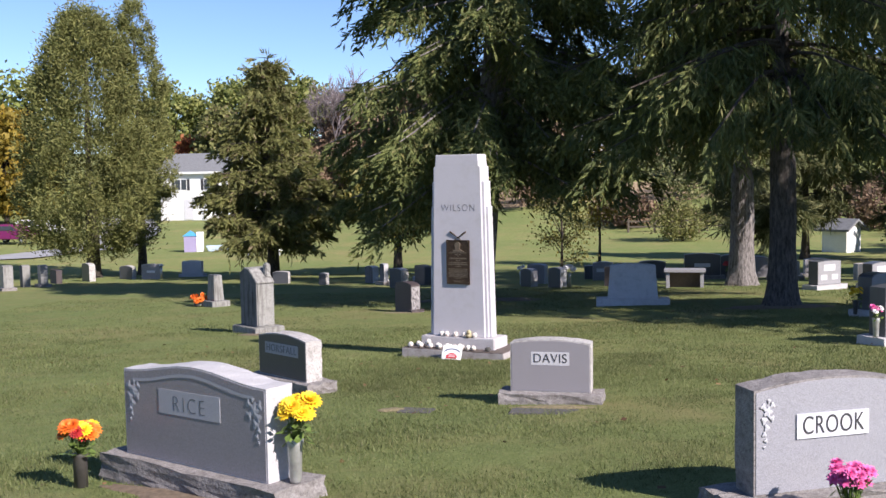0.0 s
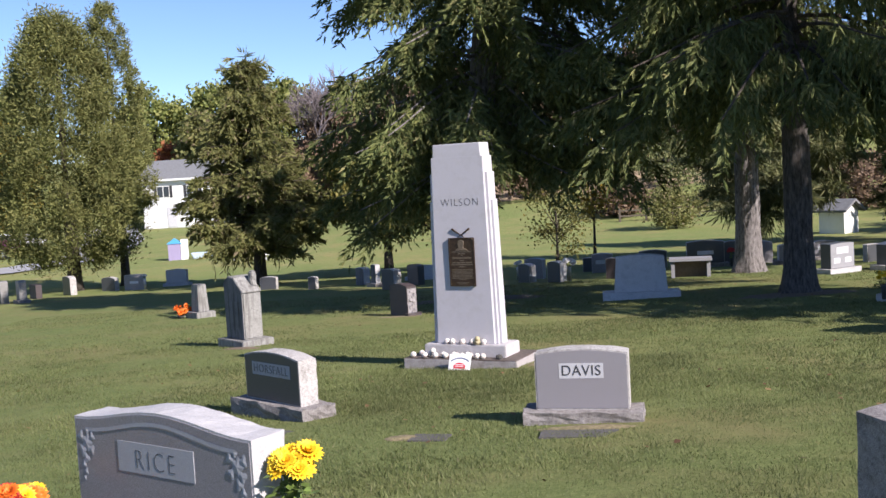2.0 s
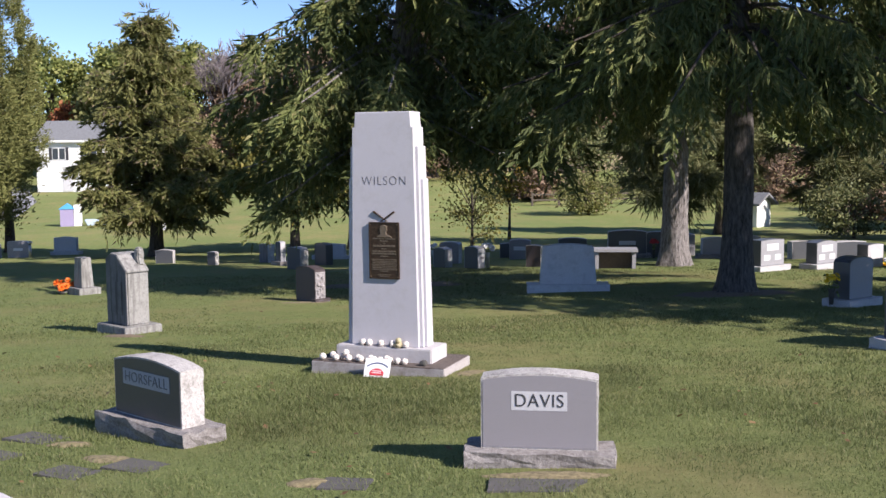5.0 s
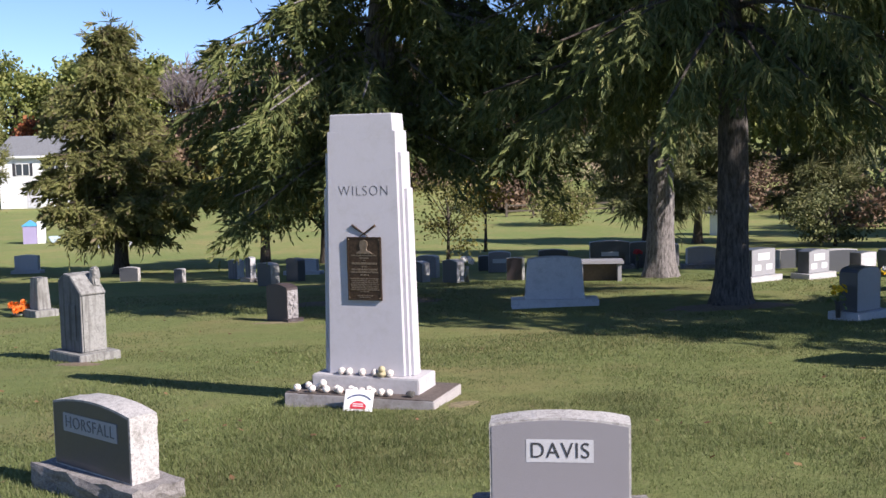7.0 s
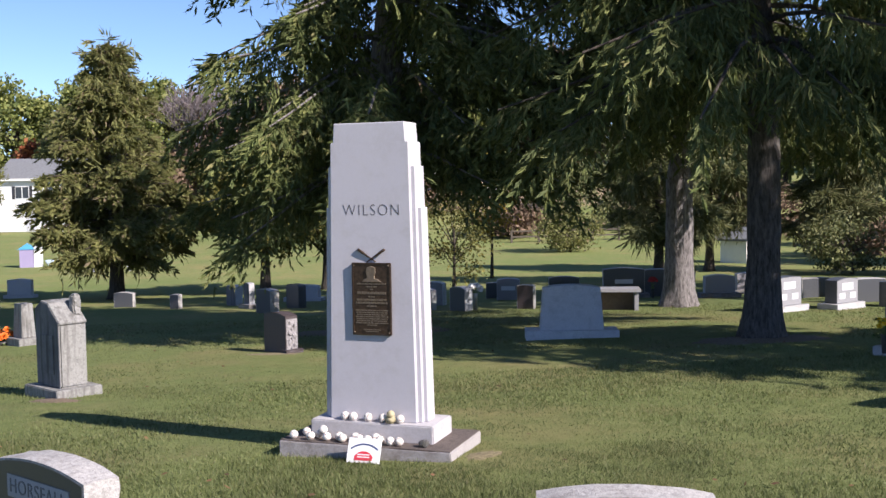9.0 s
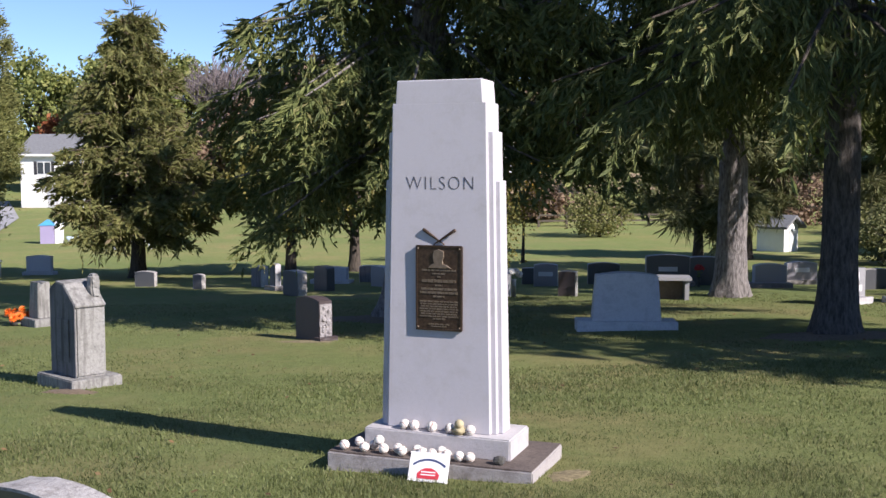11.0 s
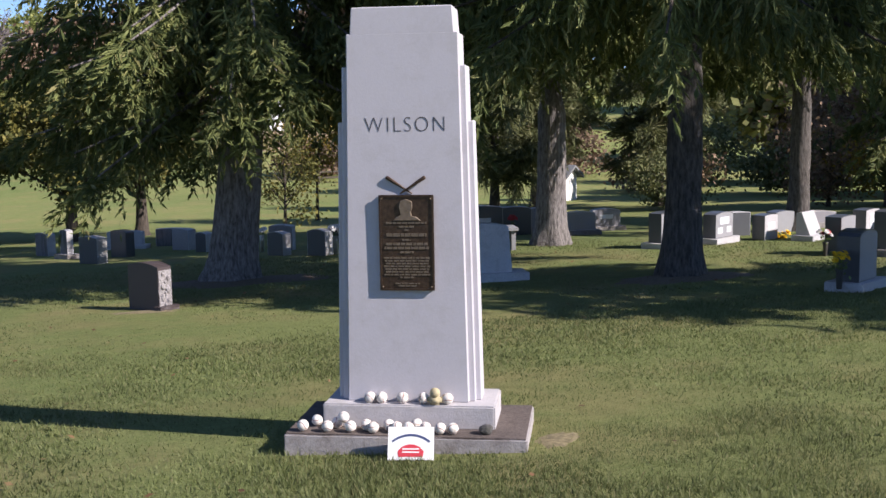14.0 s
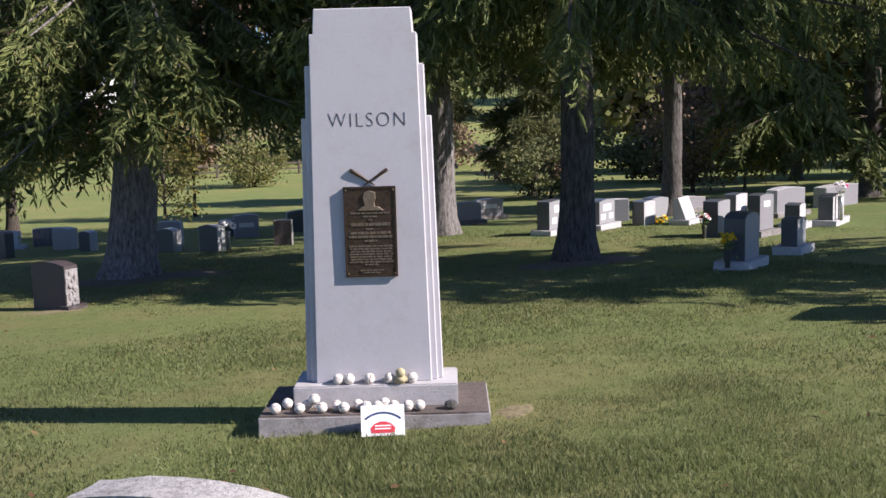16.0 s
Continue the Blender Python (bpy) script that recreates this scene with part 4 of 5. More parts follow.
# ---- flush markers, bare patches ----
def flush(x, y, yaw, w, d):
    z = gz(x, y)
    t = thing("flush_marker", x, y, z, yaw, "weathered grey flush grave marker set in the grass", "grave marker", "flush markers")
    bm = box(w, d, 0.10, (0, 0, -0.088))
    roughen(bm, 0.12, 0.004)
    part("slab", bm, FLUSH, t)
    t.rotation_euler.x = math.atan(-0.061)


for row in ((-2.70, 12.05, -30, 0.42, 0.30), (-2.85, 11.45, -30, 0.40, 0.30), (-2.10, 10.75, -30, 0.38, 0.28), (-1.66, 10.85, -30, 0.42, 0.30), (-0.26, 10.06, -12, 0.30, 0.26), (0.90, 9.78, -10, 0.62, 0.30)):
    flush(*row)


BARE = []


def patch(x, y, rx, ry, yaw, material, label):
    BARE.append((x, y, rx * 0.8, ry * 0.8, radians(yaw)))
    bm = bmesh.new()
    n = 40
    c = bm.verts.new((x, y, gz(x, y) + 0.022))
    rings = []
    ph = random.uniform(0, 9)
    for f in (0.5, 1.0):
        ring = []
        for k in range(n):
            a = 2 * math.pi * k / n
            r = f * (1 + 0.35 * noise.noise((math.cos(a) * 1.6 + ph, math.sin(a) * 1.6, ph)) + 0.22 * noise.noise((math.cos(a) * 6, math.sin(a) * 6 + ph, 1)))
            lx, ly = rx * r * math.cos(a), ry * r * math.sin(a)
            q = radians(yaw)
            px, py = x + lx * math.cos(q) - ly * math.sin(q), y + lx * math.sin(q) + ly * math.cos(q)
            ring.append(bm.verts.new((px, py, gz(px, py) + (0.02 if f < 1 else -0.015))))
        rings.append(ring)
    for k in range(n):
        j = (k + 1) % n
        bm.faces.new((c, rings[0][k], rings[0][j]))
        bm.faces.new((rings[0][k], rings[1][k], rings[1][j], rings[0][j]))
    me = bpy.data.meshes.new("bare_patch")
    bm.to_mesh(me)
    bm.free()
    me.materials.append(material)
    me.polygons.foreach_set("use_smooth", [True] * len(me.polygons))
    tagged(new("bare_patch", me), label, "bare ground", kind="stuff")


patch(-1.95, 11.15, 0.30, 0.12, -30, STRAW, "dry straw-coloured thatch among flush markers")
patch(-2.35, 11.75, 0.22, 0.10, -10, STRAW, "dry straw-coloured thatch among flush markers")
patch(-0.48, 10.14, 0.22, 0.14, 0, STRAW, "small patch of dry thatch by a marker")
patch(0.98, 10.02, 0.52, 0.13, -10, STRAW, "dry soil strip before a headstone")
patch(-1.60, 6.80, 0.85, 0.15, -35, SOIL, "bare pale soil strip before a headstone")
patch(0.98, 14.42, 0.34, 0.20, 50, STRAW, "bare soil beside the monument base")
patch(-1.15, 23.55, 0.8, 0.28, -20, STRAW, "dry thatch around a brown headstone")
patch(6.9, 22.6, 1.5, 0.9, 0, SOIL, "bare brown earth around a spruce trunk")
patch(0.5, 27.0, 1.8, 1.1, 0, SOIL, "bare needle-strewn earth around a spruce trunk")
patch(-3.55, 19.1, 0.55, 0.2, -30, SOIL, "bare pale strip by the tall stone")


# ---- trees ----
def tufts(P0, D, L, K, length, width, rng, splay=0.65, sag=0.3):
    """Needle tufts along twigs: each twig bears K of them, alternately to both sides."""
    n = len(P0)
    f = (np.arange(K) + rng.uniform(0.2, 0.9, (n, K))) / K
    up = np.array([0, 0, 1.0])
    S = np.cross(D, rng.normal(size=(n, 3)))
    S /= np.linalg.norm(S, axis=1, keepdims=True) + 1e-9
    P = P0[:, None] + D[:, None] * (L[:, None] * f)[..., None]
    P = P - up * (sag * L[:, None] * f * f)[..., None]
    sign = np.where(np.arange(K) % 2 == 0, 1.0, -1.0)[None, :, None]
    T = D[:, None] + S[:, None] * sign * splay + rng.normal(size=(n, K, 3)) * 0.24 - up * 0.25
    T /= np.linalg.norm(T, axis=2, keepdims=True)
    l = length * rng.uniform(0.6, 1.25, (n, K, 1)) * (1.1 - 0.5 * f[..., None])
    W = np.cross(T, rng.normal(size=(n, K, 3)))
    W /= np.linalg.norm(W, axis=2, keepdims=True) + 1e-9
    W = W * width * rng.uniform(0.7, 1.3, (n, K, 1))
    Q = np.stack([P, P + T * l * 0.4 + W, P + T * l, P + T * l * 0.4 - W], axis=2)
    return Q.reshape(-1, 3)


def tube(points, radii, seg=8, bm=None):
    bm = bm or bmesh.new()
    rings = []
    for i, (p, r) in enumerate(zip(points, radii)):
        p = Vector(p)
        d = Vector(points[min(i + 1, len(points) - 1)]) - Vector(points[max(i - 1, 0)])
        q = d.to_track_quat("Z", "Y").to_matrix()
        rings.append([bm.verts.new(p + q @ Vector((math.cos(2 * math.pi * k / seg), math.sin(2 * math.pi * k / seg), 0)) * r) for k in range(seg)])
    for a, b in zip(rings, rings[1:]):
        for k in range(seg):
            j = (k + 1) % seg
            bm.faces.new((a[k], a[j], b[j], b[k]))
    return bm


def trunk_bm(H, r, lean, flare=1.5, seg=20, wob=0.03):
    zs = [-0.35, 0, 0.15, 0.4, 0.9, 1.8, 3, 4.5, 6.5, 9, 12, H]
    zs = [z for z in zs if z < H] + [H]
    pts, rad = [], []
    for z in zs:
        f = max(0, 1 - z / H)
        e = (flare - 1) * math.exp(-max(z, 0) / 0.28)
        pts.append((lean[0] * z + wob * math.sin(z * 0.9), lean[1] * z + wob * math.cos(z * 0.7), z))
        rad.append(r * (0.12 + 0.88 * f ** 0.8) * (1 + e))
    bm = tube(pts, rad, seg)
    for v in bm.verts:
        if v.co.z < 0.6:
            a = math.atan2(v.co.y, v.co.x)
            k = 1 + 0.16 * math.sin(a * 5 + r * 9) * max(0, 1 - max(v.co.z, 0) / 0.6)
            v.co.x *= k
            v.co.y *= k
    return bm


def fingers(P, D, L, K, length, width, rng):
    """Bristling twigs: two crossed spindles for the shoot, and K thin tufts that stand out round it."""
    n = len(P)
    A = np.cross(D, np.array([0.31, 0.17, 0.93]) + rng.normal(size=(n, 3)) * 0.5)
    A /= np.linalg.norm(A, axis=1, keepdims=True) + 1e-9
    B = np.cross(D, A)
    l = L[:, None]
    sag = np.array([0, 0, -0.05]) * l
    shoot = []
    for S in (A, B):
        W = S * (width * 1.7 * rng.uniform(0.8, 1.25, (n, 1)))
        shoot.append(np.stack([P, P + D * l * 0.55 + sag * 0.3 + W, P + D * l + sag, P + D * l * 0.55 + sag * 0.3 - W], axis=1).reshape(-1, 3))
    f = (np.arange(K) + rng.uniform(0.2, 0.9, (n, K))) / K
    a = np.arange(K) * 2.4 + rng.uniform(0, 6.3, (n, 1))
    out = A[:, None] * np.cos(a)[..., None] + B[:, None] * np.sin(a)[..., None]
    P0 = P[:, None] + D[:, None] * (l * f)[..., None] + sag[:, None] * (f * f)[..., None]
    T = D[:, None] + out * 0.9 + rng.normal(size=(n, K, 3)) * 0.12
    T /= np.linalg.norm(T, axis=2, keepdims=True)
    q = length * rng.uniform(0.7, 1.25, (n, K, 1))
    W = np.cross(T, rng.normal(size=(n, K, 3)))
    W /= np.linalg.norm(W, axis=2, keepdims=True) + 1e-9
    W = W * width * 0.45
    bristle = np.stack([P0, P0 + T * q * 0.45 + W, P0 + T * q, P0 + T * q * 0.45 - W], axis=2).reshape(-1, 3)
    return np.concatenate(shoot + [bristle])


def spruce(x, y, H, R, z0, r, seed, label, lean=(0, 0), dens=1.0, detail_top=9.0, shape=0.75, needles=None, bark=None, category="spruce tree", name="spruce_tree", tuft=(0.08, 0.016), hang=0.9, K=5, twig=(0.16, 0.36), sprays=5.5, per=12, droop0=0.30, inner=40):
    """A tall conifer: boughs that sag, side sprays along them, and bristling twigs along the sprays."""
    rng = np.random.default_rng(seed)
    z = gz(x, y)
    t = thing(name, x, y, z, 0, label, category)
    part("trunk", trunk_bm(H, r, lean, 1.32), bark or BARK, t, "", True)
    nb = int(8.5 * dens * (H - z0))
    hb = z0 + (H - z0) * rng.uniform(0, 0.985, nb) ** 1.15
    az = np.arange(nb) * 2.4 + rng.uniform(-0.5, 0.5, nb)
    rad = R * (1 - (hb - z0) / (H - z0)) ** shape * rng.uniform(0.66, 1.06, nb) + 0.2
    rad = rad * np.clip((hb - z0) / 1.5, 0.8, 1.0)
    ax = np.stack([lean[0] * hb, lean[1] * hb, hb], -1)
    dirs = np.stack([np.cos(az), np.sin(az), np.zeros(nb)], -1)
    droop = droop0 * rng.uniform(0.7, 1.35, nb)
    low = hb < detail_top

    def on(b, s):
        p = ax[b] + dirs[b] * (rad[b] * s)[:, None]
        p[:, 2] += rad[b] * (0.12 * s - droop[b] * s * s * 1.5 + 0.5 * droop[b] * s ** 4)
        return p

    for b in np.flatnonzero(low):
        s = np.linspace(0, 0.95, 6)
        pts = on(np.full(6, b), s)
        part("bough", tube([tuple(p) for p in pts], [0.012 + 0.035 * (1 - q) * min(1.0, rad[b] / 3) for q in s], 5), bark or BARK_DARK, t)
    # side sprays along the boughs
    b = np.repeat(np.arange(nb), np.maximum(5, rad * sprays).astype(int))
    n = len(b)
    s = rng.uniform(0.12, 1.0, n) ** 0.75
    P0 = on(b, s)
    side = np.cross(dirs[b], np.array([0, 0, 1.0])) * np.where(rng.uniform(size=n) < 0.5, 1.0, -1.0)[:, None]
    D = dirs[b] * (0.30 + 0.4 * s[:, None]) + side * rng.uniform(0.05, 0.75, (n, 1)) + np.array([0, 0, -0.85]) * hang * rng.uniform(0.5, 1.3, (n, 1))
    D /= np.linalg.norm(D, axis=1, keepdims=True)
    L = (0.25 + 0.24 * np.minimum(rad[b], 4.0) * (1.1 - 0.55 * s)) * rng.uniform(0.6, 1.25, n)
    near = low[b]
    Q = []
    if (~near).any():
        Q.append(tufts(P0[~near], D[~near], L[~near] * 1.4, 11, 0.6, 0.06, rng))
    # older growth close to the boughs and the trunk
    bi = np.repeat(np.flatnonzero(low), inner)
    si = rng.uniform(0.28, 0.85, len(bi))
    Di = rng.normal(size=(len(bi), 3)) * 0.6 + np.array([0, 0, -0.9 * hang - 0.2])
    Di /= np.linalg.norm(Di, axis=1, keepdims=True)
    Q.append(tufts(on(bi, si) + rng.normal(size=(len(bi), 3)) * 0.16, Di, rng.uniform(0.3, 0.9, len(bi)), 11, tuft[0] * 3.6, tuft[1] * 1.0, rng, 0.35))
    P0, D, L, out = P0[near], D[near], L[near], dirs[b][near]
    n = len(P0)
    f = (np.arange(per) + rng.uniform(0.0, 1.0, (n, per))) / per
    P = P0[:, None] + D[:, None] * (L[:, None] * f)[..., None]
    P[..., 2] -= 0.30 * L[:, None] * f * f
    S = np.cross(D, np.array([0, 0, 1.0]) + 0.4 * rng.normal(size=(n, 3)))
    S /= np.linalg.norm(S, axis=1, keepdims=True) + 1e-9
    sign = np.where(np.arange(per) % 2 == 0, 1.0, -1.0)[None, :, None]
    F = D[:, None] * 0.55 + S[:, None] * sign * 0.65 + out[:, None] * 0.4 - np.array([0, 0, 0.34 * hang]) + rng.normal(size=(n, per, 3)) * 0.36
    F /= np.linalg.norm(F, axis=2, keepdims=True)
    Lf = rng.uniform(twig[0], twig[1], (n, per)) * (1.12 - 0.35 * f)
    Q.append(fingers(P.reshape(-1, 3), F.reshape(-1, 3), Lf.ravel(), K, tuft[0], tuft[1], rng))
    me = mesh_from("crown", np.concatenate(Q), 4)
    me.materials.append(needles or NEEDLES)
    ob = new("crown", me)
    ob.parent = t
    return t


def leaf_tree(x, y, H, R, z0, seed, label, leaves, material, name="broadleaf_tree", category="tree", size=0.25, clumps=40, r=0.2, squash=1.0, bark=None, taper=0.0, spread=0.34, z_off=0.0, limbs=True, prof=0.0):
    """Limbs that end in clumps of leaves, with gaps between."""
    rng = np.random.default_rng(seed)
    z = gz(x, y) + z_off
    t = thing(name, x, y, z, 0, label, category)
    c = rng.normal(size=(clumps, 3))
    c /= np.linalg.norm(c, axis=1, keepdims=True)
    c *= rng.uniform(0.35, 0.95, (clumps, 1)) ** 0.6
    hz = (c[:, 2] + 1) / 2
    k = 1 - taper * hz
    if prof:
        hz = rng.uniform(0, 1, clumps) ** 1.15
        a = rng.uniform(0, 2 * math.pi, clumps)
        q = np.minimum(1, (hz / 0.16 + 0.25) ** 0.6) * (1 - hz) ** prof * rng.uniform(0.55, 1.08, clumps)
        c = np.stack([np.cos(a) * q, np.sin(a) * q, hz], -1)
        k = np.ones(clumps)
    C = np.stack([c[:, 0] * R * k, c[:, 1] * R * k, z0 + hz * (H - z0)], -1)
    bm = trunk_bm(H * (0.8 if limbs else 0.9), r, (0, 0), 1.35, 10)
    if limbs:
        for p in C[::2]:
            q = (0, 0, max(0.3, min(p[2] * 0.55, H * 0.6)))
            m = ((p[0] * 0.55), (p[1] * 0.55), q[2] + (p[2] - q[2]) * 0.65)
            tube([q, m, tuple(p)], [r * 0.4, r * 0.22, r * 0.06], 5, bm)
    part("trunk", bm, bark or BARK_DARK, t, "", True)
    if leaves:
        idx = rng.integers(0, clumps, leaves)
        rs = spread * R * rng.uniform(0.6, 1.2, clumps)
        P = C[idx] + rng.normal(size=(leaves, 3)) * rs[idx][:, None] * np.array([0.62, 0.62, 0.5 * squash])
        T = rng.normal(size=(leaves, 3)) + (np.array([0, 0, -0.3]) if not prof else np.array([0, 0, 0.5]) + 1.2 * P / (np.linalg.norm(P * [1, 1, 0], axis=1, keepdims=True) + 0.5) * [1, 1, 0])
        lw = 0.13 if prof else 0.33
        T /= np.linalg.norm(T, axis=1, keepdims=True)
        W = np.cross(T, rng.normal(size=(leaves, 3)))
        W /= np.linalg.norm(W, axis=1, keepdims=True)
        l = size * rng.uniform(0.6, 1.3, (leaves, 1))
        Q = np.stack([P, P + T * l * 0.5 + W * l * lw, P + T * l, P + T * l * 0.5 - W * l * lw], 1).reshape(-1, 3)
        Q[:, 2] = np.maximum(Q[:, 2], 0.12)
        me = mesh_from("crown", Q, 4)
        me.materials.append(material)
        ob = new("crown", me)
        ob.parent = t
    return t


# the big spruces
spruce(0.45, 27.4, 17, 4.5, 3.1, 0.42, 1, "tall Norway spruce with drooping boughs and leaning trunk", (0.10, 0.0), 1.45, 9.2, 0.4, bark=BARK_GREY, sprays=7.2, hang=0.95, droop0=0.40, inner=40)
spruce(6.90, 22.85, 18, 5.4, 4.4, 0.30, 2, "tall Norway spruce with dark straight trunk and hanging boughs", (0.0, 0.0), 1.35, 9.6, 1.0, sprays=5.8, hang=1.6, droop0=0.36, inner=30)
spruce(8.05, 30.5, 18, 4.9, 4.6, 0.36, 3, "tall Norway spruce with grey-brown scaly trunk", (0.005, 0.0), 1.3, 9.0, 1.3, bark=BARK_GREY, sprays=5.6, hang=1.6, droop0=0.36, inner=26)
spruce(14.9, 30.7, 17, 4.6, 4.6, 0.27, 4, "tall spruce with grey trunk behind the headstones", (0.0, 0.0), 1.3, 8.6, 0.8, sprays=6.0, hang=1.6, tuft=(0.12, 0.026), K=4, inner=30)
spruce(23.5, 32.0, 16, 5.2, 2.0, 0.30, 5, "dark spruce with boughs near the ground", (0.0, 0.0), 0.85, 8.2, 0.7, sprays=4.5, tuft=(0.16, 0.034), K=4, inner=40)
spruce(14.0, 14.6, 13.5, 4.2, 3.2, 0.26, 6, "dark spruce beside the graves", (0.0, 0.0), 1.3, 4.2, 0.5, tuft=(0.16, 0.034), K=5, inner=60)

# evergreens near the drive
leaf_tree(-17.6, 50.3, 12.4, 3.6, 1.4, 8, "broad olive-green arborvitae with dense rounded crown", 90000, NEEDLES_OLIVE, "arborvitae", "arborvitae", 0.21, 620, 0.34, 1.7, None, 0.42, 0.115, 0.0, False, 0.42)
leaf_tree(-15.7, 51.8, 13.2, 1.9, 3.2, 9, "narrow grey-green arborvitae behind its neighbour", 36000, NEEDLES_OLIVE, "arborvitae", "arborvitae", 0.18, 300, 0.22, 1.7, None, 0.4, 0.12, 0.0, False, 0.4)
spruce(-8.1, 45.6, 9.4, 3.6, 1.5, 0.27, 10, "dense pointed evergreen with brownish patches and layered boughs", (0, 0), 2.2, 20, 0.85, NEEDLES_CEDAR, BARK_DARK, "evergreen tree", "evergreen_tree", (0.12, 0.028), 0.4, 4, (0.2, 0.45), 6.2, 10, 0.18, 14)

# middle-distance trees and bushes
spruce(12.2, 45.0, 8.0, 2.9, 1.7, 0.2, 21, "loose light-green pine behind the graves", (0, 0), 0.75, 20, 0.5, PINE, BARK_DARK, "pine tree", "pine_tree", (0.2, 0.024), 0.1, 6, (0.2, 0.4), 4.5, 8, 0.14)
spruce(16.8, 52.0, 9.0, 3.0, 2.2, 0.2, 22, "light-green pine near the shed", (0, 0), 0.75, 20, 0.5, PINE, BARK_DARK, "pine tree", "pine_tree", (0.2, 0.024), 0.1, 6, (0.2, 0.4), 4.5, 8, 0.14)
spruce(22.0, 50.0, 10.0, 3.2, 2.0, 0.2, 23, "green pine among the far graves", (0, 0), 0.75, 20, 0.5, PINE, BARK_DARK, "pine tree", "pine_tree", (0.2, 0.024), 0.1, 6, (0.2, 0.4), 4.5, 8, 0.14)
leaf_tree(-2.7, 45.5, 5.8, 2.4, 1.5, 31, "small leaning tree with pale yellow-green leaves", 16000, SAPLING, "small_tree", "tree", 0.17, 80, 0.2, 1.0, None, 0.0, 0.2)
leaf_tree(-0.4, 47.0, 6.0, 2.2, 1.7, 32, "small tree with pale olive leaves", 14000, SAPLING, "small_tree", "tree", 0.17, 70, 0.22, 1.0, None, 0.0, 0.2)
leaf_tree(4.2, 44.0, 3.6, 1.5, 0.3, 33, "thin yellow-green sapling on the lawn", 2600, SAPLING, "sapling", "tree", 0.12, 26, 0.06)
leaf_tree(6.6, 50.5, 5.5, 1.3, 1.6, 34, "young tree with bright yellow autumn leaves", 2400, LEAF_YELLOW, "young_tree", "tree", 0.16, 20, 0.07)
leaf_tree(15.0, 72.0, 2.6, 2.2, 0.0, 35, "round dark-green bush on the slope", 4200, NEEDLES_CEDAR, "bush", "bush", 0.2, 24, 0.08)
leaf_tree(20.5, 46.0, 2.4, 1.8, 0.0, 36, "low leafless-looking bush near the trunk", 2600, PINE, "bush", "bush", 0.16, 22, 0.06)
leaf_tree(25.5, 43.0, 5.0, 2.4, 0.2, 37, "bush with reddish-brown and yellow leaves", 3600, LEAF_BROWN, "bush", "bush", 0.18, 26, 0.08)
leaf_tree(26.5, 41.0, 2.8, 1.6, 0.2, 38, "low bush with yellow leaves", 2200, LEAF_YELLOW, "bush", "bush", 0.16, 20, 0.06)

# the wooded rise all round
FAR = (
    (-52, 108, 15, 6.5, LEAF_YELLOW, "orange and yellow autumn tree at the lawn's edge"), (-44, 101, 12, 5.5, LEAF_YELLOW, "golden autumn maple by the road"),
    (-60, 130, 15, 8, LEAF_GREEN, "green broadleaf tree on the far rise"), (-41, 150, 16.5, 8, LEAF_GREEN, "yellow-green broadleaf tree on the far rise"),
    (-31, 150, 17.5, 8, LEAF_GREEN, "large yellow-green tree behind the house"), (-22, 152, 16.5, 7, LEAF_GREEN, "green tree behind the house"),
    (-34.8, 135, 8.8, 3.5, LEAF_RED, "rust-red autumn tree above the roof"), (-30, 132, 13, 4.5, NEEDLES_CEDAR, "dark green tree behind the house"),
    (-24, 128, 11, 4.5, NEEDLES_CEDAR, "dark green tree beside the house"), (-12, 120, 12, 6, LEAF_BROWN, "brown-leaved tree on the rise"),
    (-4, 125, 15, 7, LEAF_BROWN, "brown autumn tree on the rise"), (6, 130, 16, 8, LEAF_BROWN, "brown autumn tree on the far bank"),
    (16, 132, 15, 7, LEAF_GREEN, "green tree on the far bank"), (27, 128, 16, 8, LEAF_BROWN, "brownish tree on the wooded bank"),
    (38, 125, 15, 7, NEEDLES_CEDAR, "dark green tree on the wooded bank"), (50, 118, 16, 8, LEAF_GREEN, "green tree beyond the shed"),
    (62, 108, 15, 8, NEEDLES_CEDAR, "dark tree beyond the graves"), (72, 95, 15, 8, LEAF_GREEN, "green tree beyond the graves"),
    (50, 80, 12, 6, NEEDLES_CEDAR, "dark green tree at the lawn's edge"), (62, 74, 14, 7, NEEDLES_CEDAR, "dark green tree at the lawn's edge"),
    (44, 62, 11, 5, LEAF_BROWN, "brown autumn tree near the far graves"), (56, 56, 13, 6, NEEDLES_CEDAR, "dark evergreen beyond the far graves"),
    (36, 48, 12, 5, NEEDLES_CEDAR, "dark evergreen beyond the last headstones"), (47, 42, 13, 6, NEEDLES_CEDAR, "dark evergreen at the lawn's end"),
    (34, 36, 12, 5, NEEDLES_CEDAR, "dark evergreen beside the last headstones"), (-75, 120, 15, 8, LEAF_YELLOW, "golden tree along the road"),
    (-80, 95, 14, 8, LEAF_GREEN, "green tree along the road"), (-66, 160, 18, 9, LEAF_GREEN, "green tree on the far rise"),
    (-10, 165, 16, 9, LEAF_GREEN, "green tree on the far rise"), (10, 165, 16, 9, LEAF_GREEN, "green tree on the far rise"), (32, 160, 16, 9, LEAF_BROWN, "brown tree on the far rise"),
    (55, 150, 16, 9, LEAF_GREEN, "green tree on the far rise"), (80, 130, 16, 9, LEAF_GREEN, "green tree on the far rise"), (-95, 150, 18, 10, LEAF_GREEN, "green tree on the far rise"),
    (-18, 112, 8.0, 4.0, LEAF_BROWN, "low brown autumn tree by the house"), (-7, 112, 8, 4, LEAF_GREEN, "low green tree on the lawn's edge"),
)
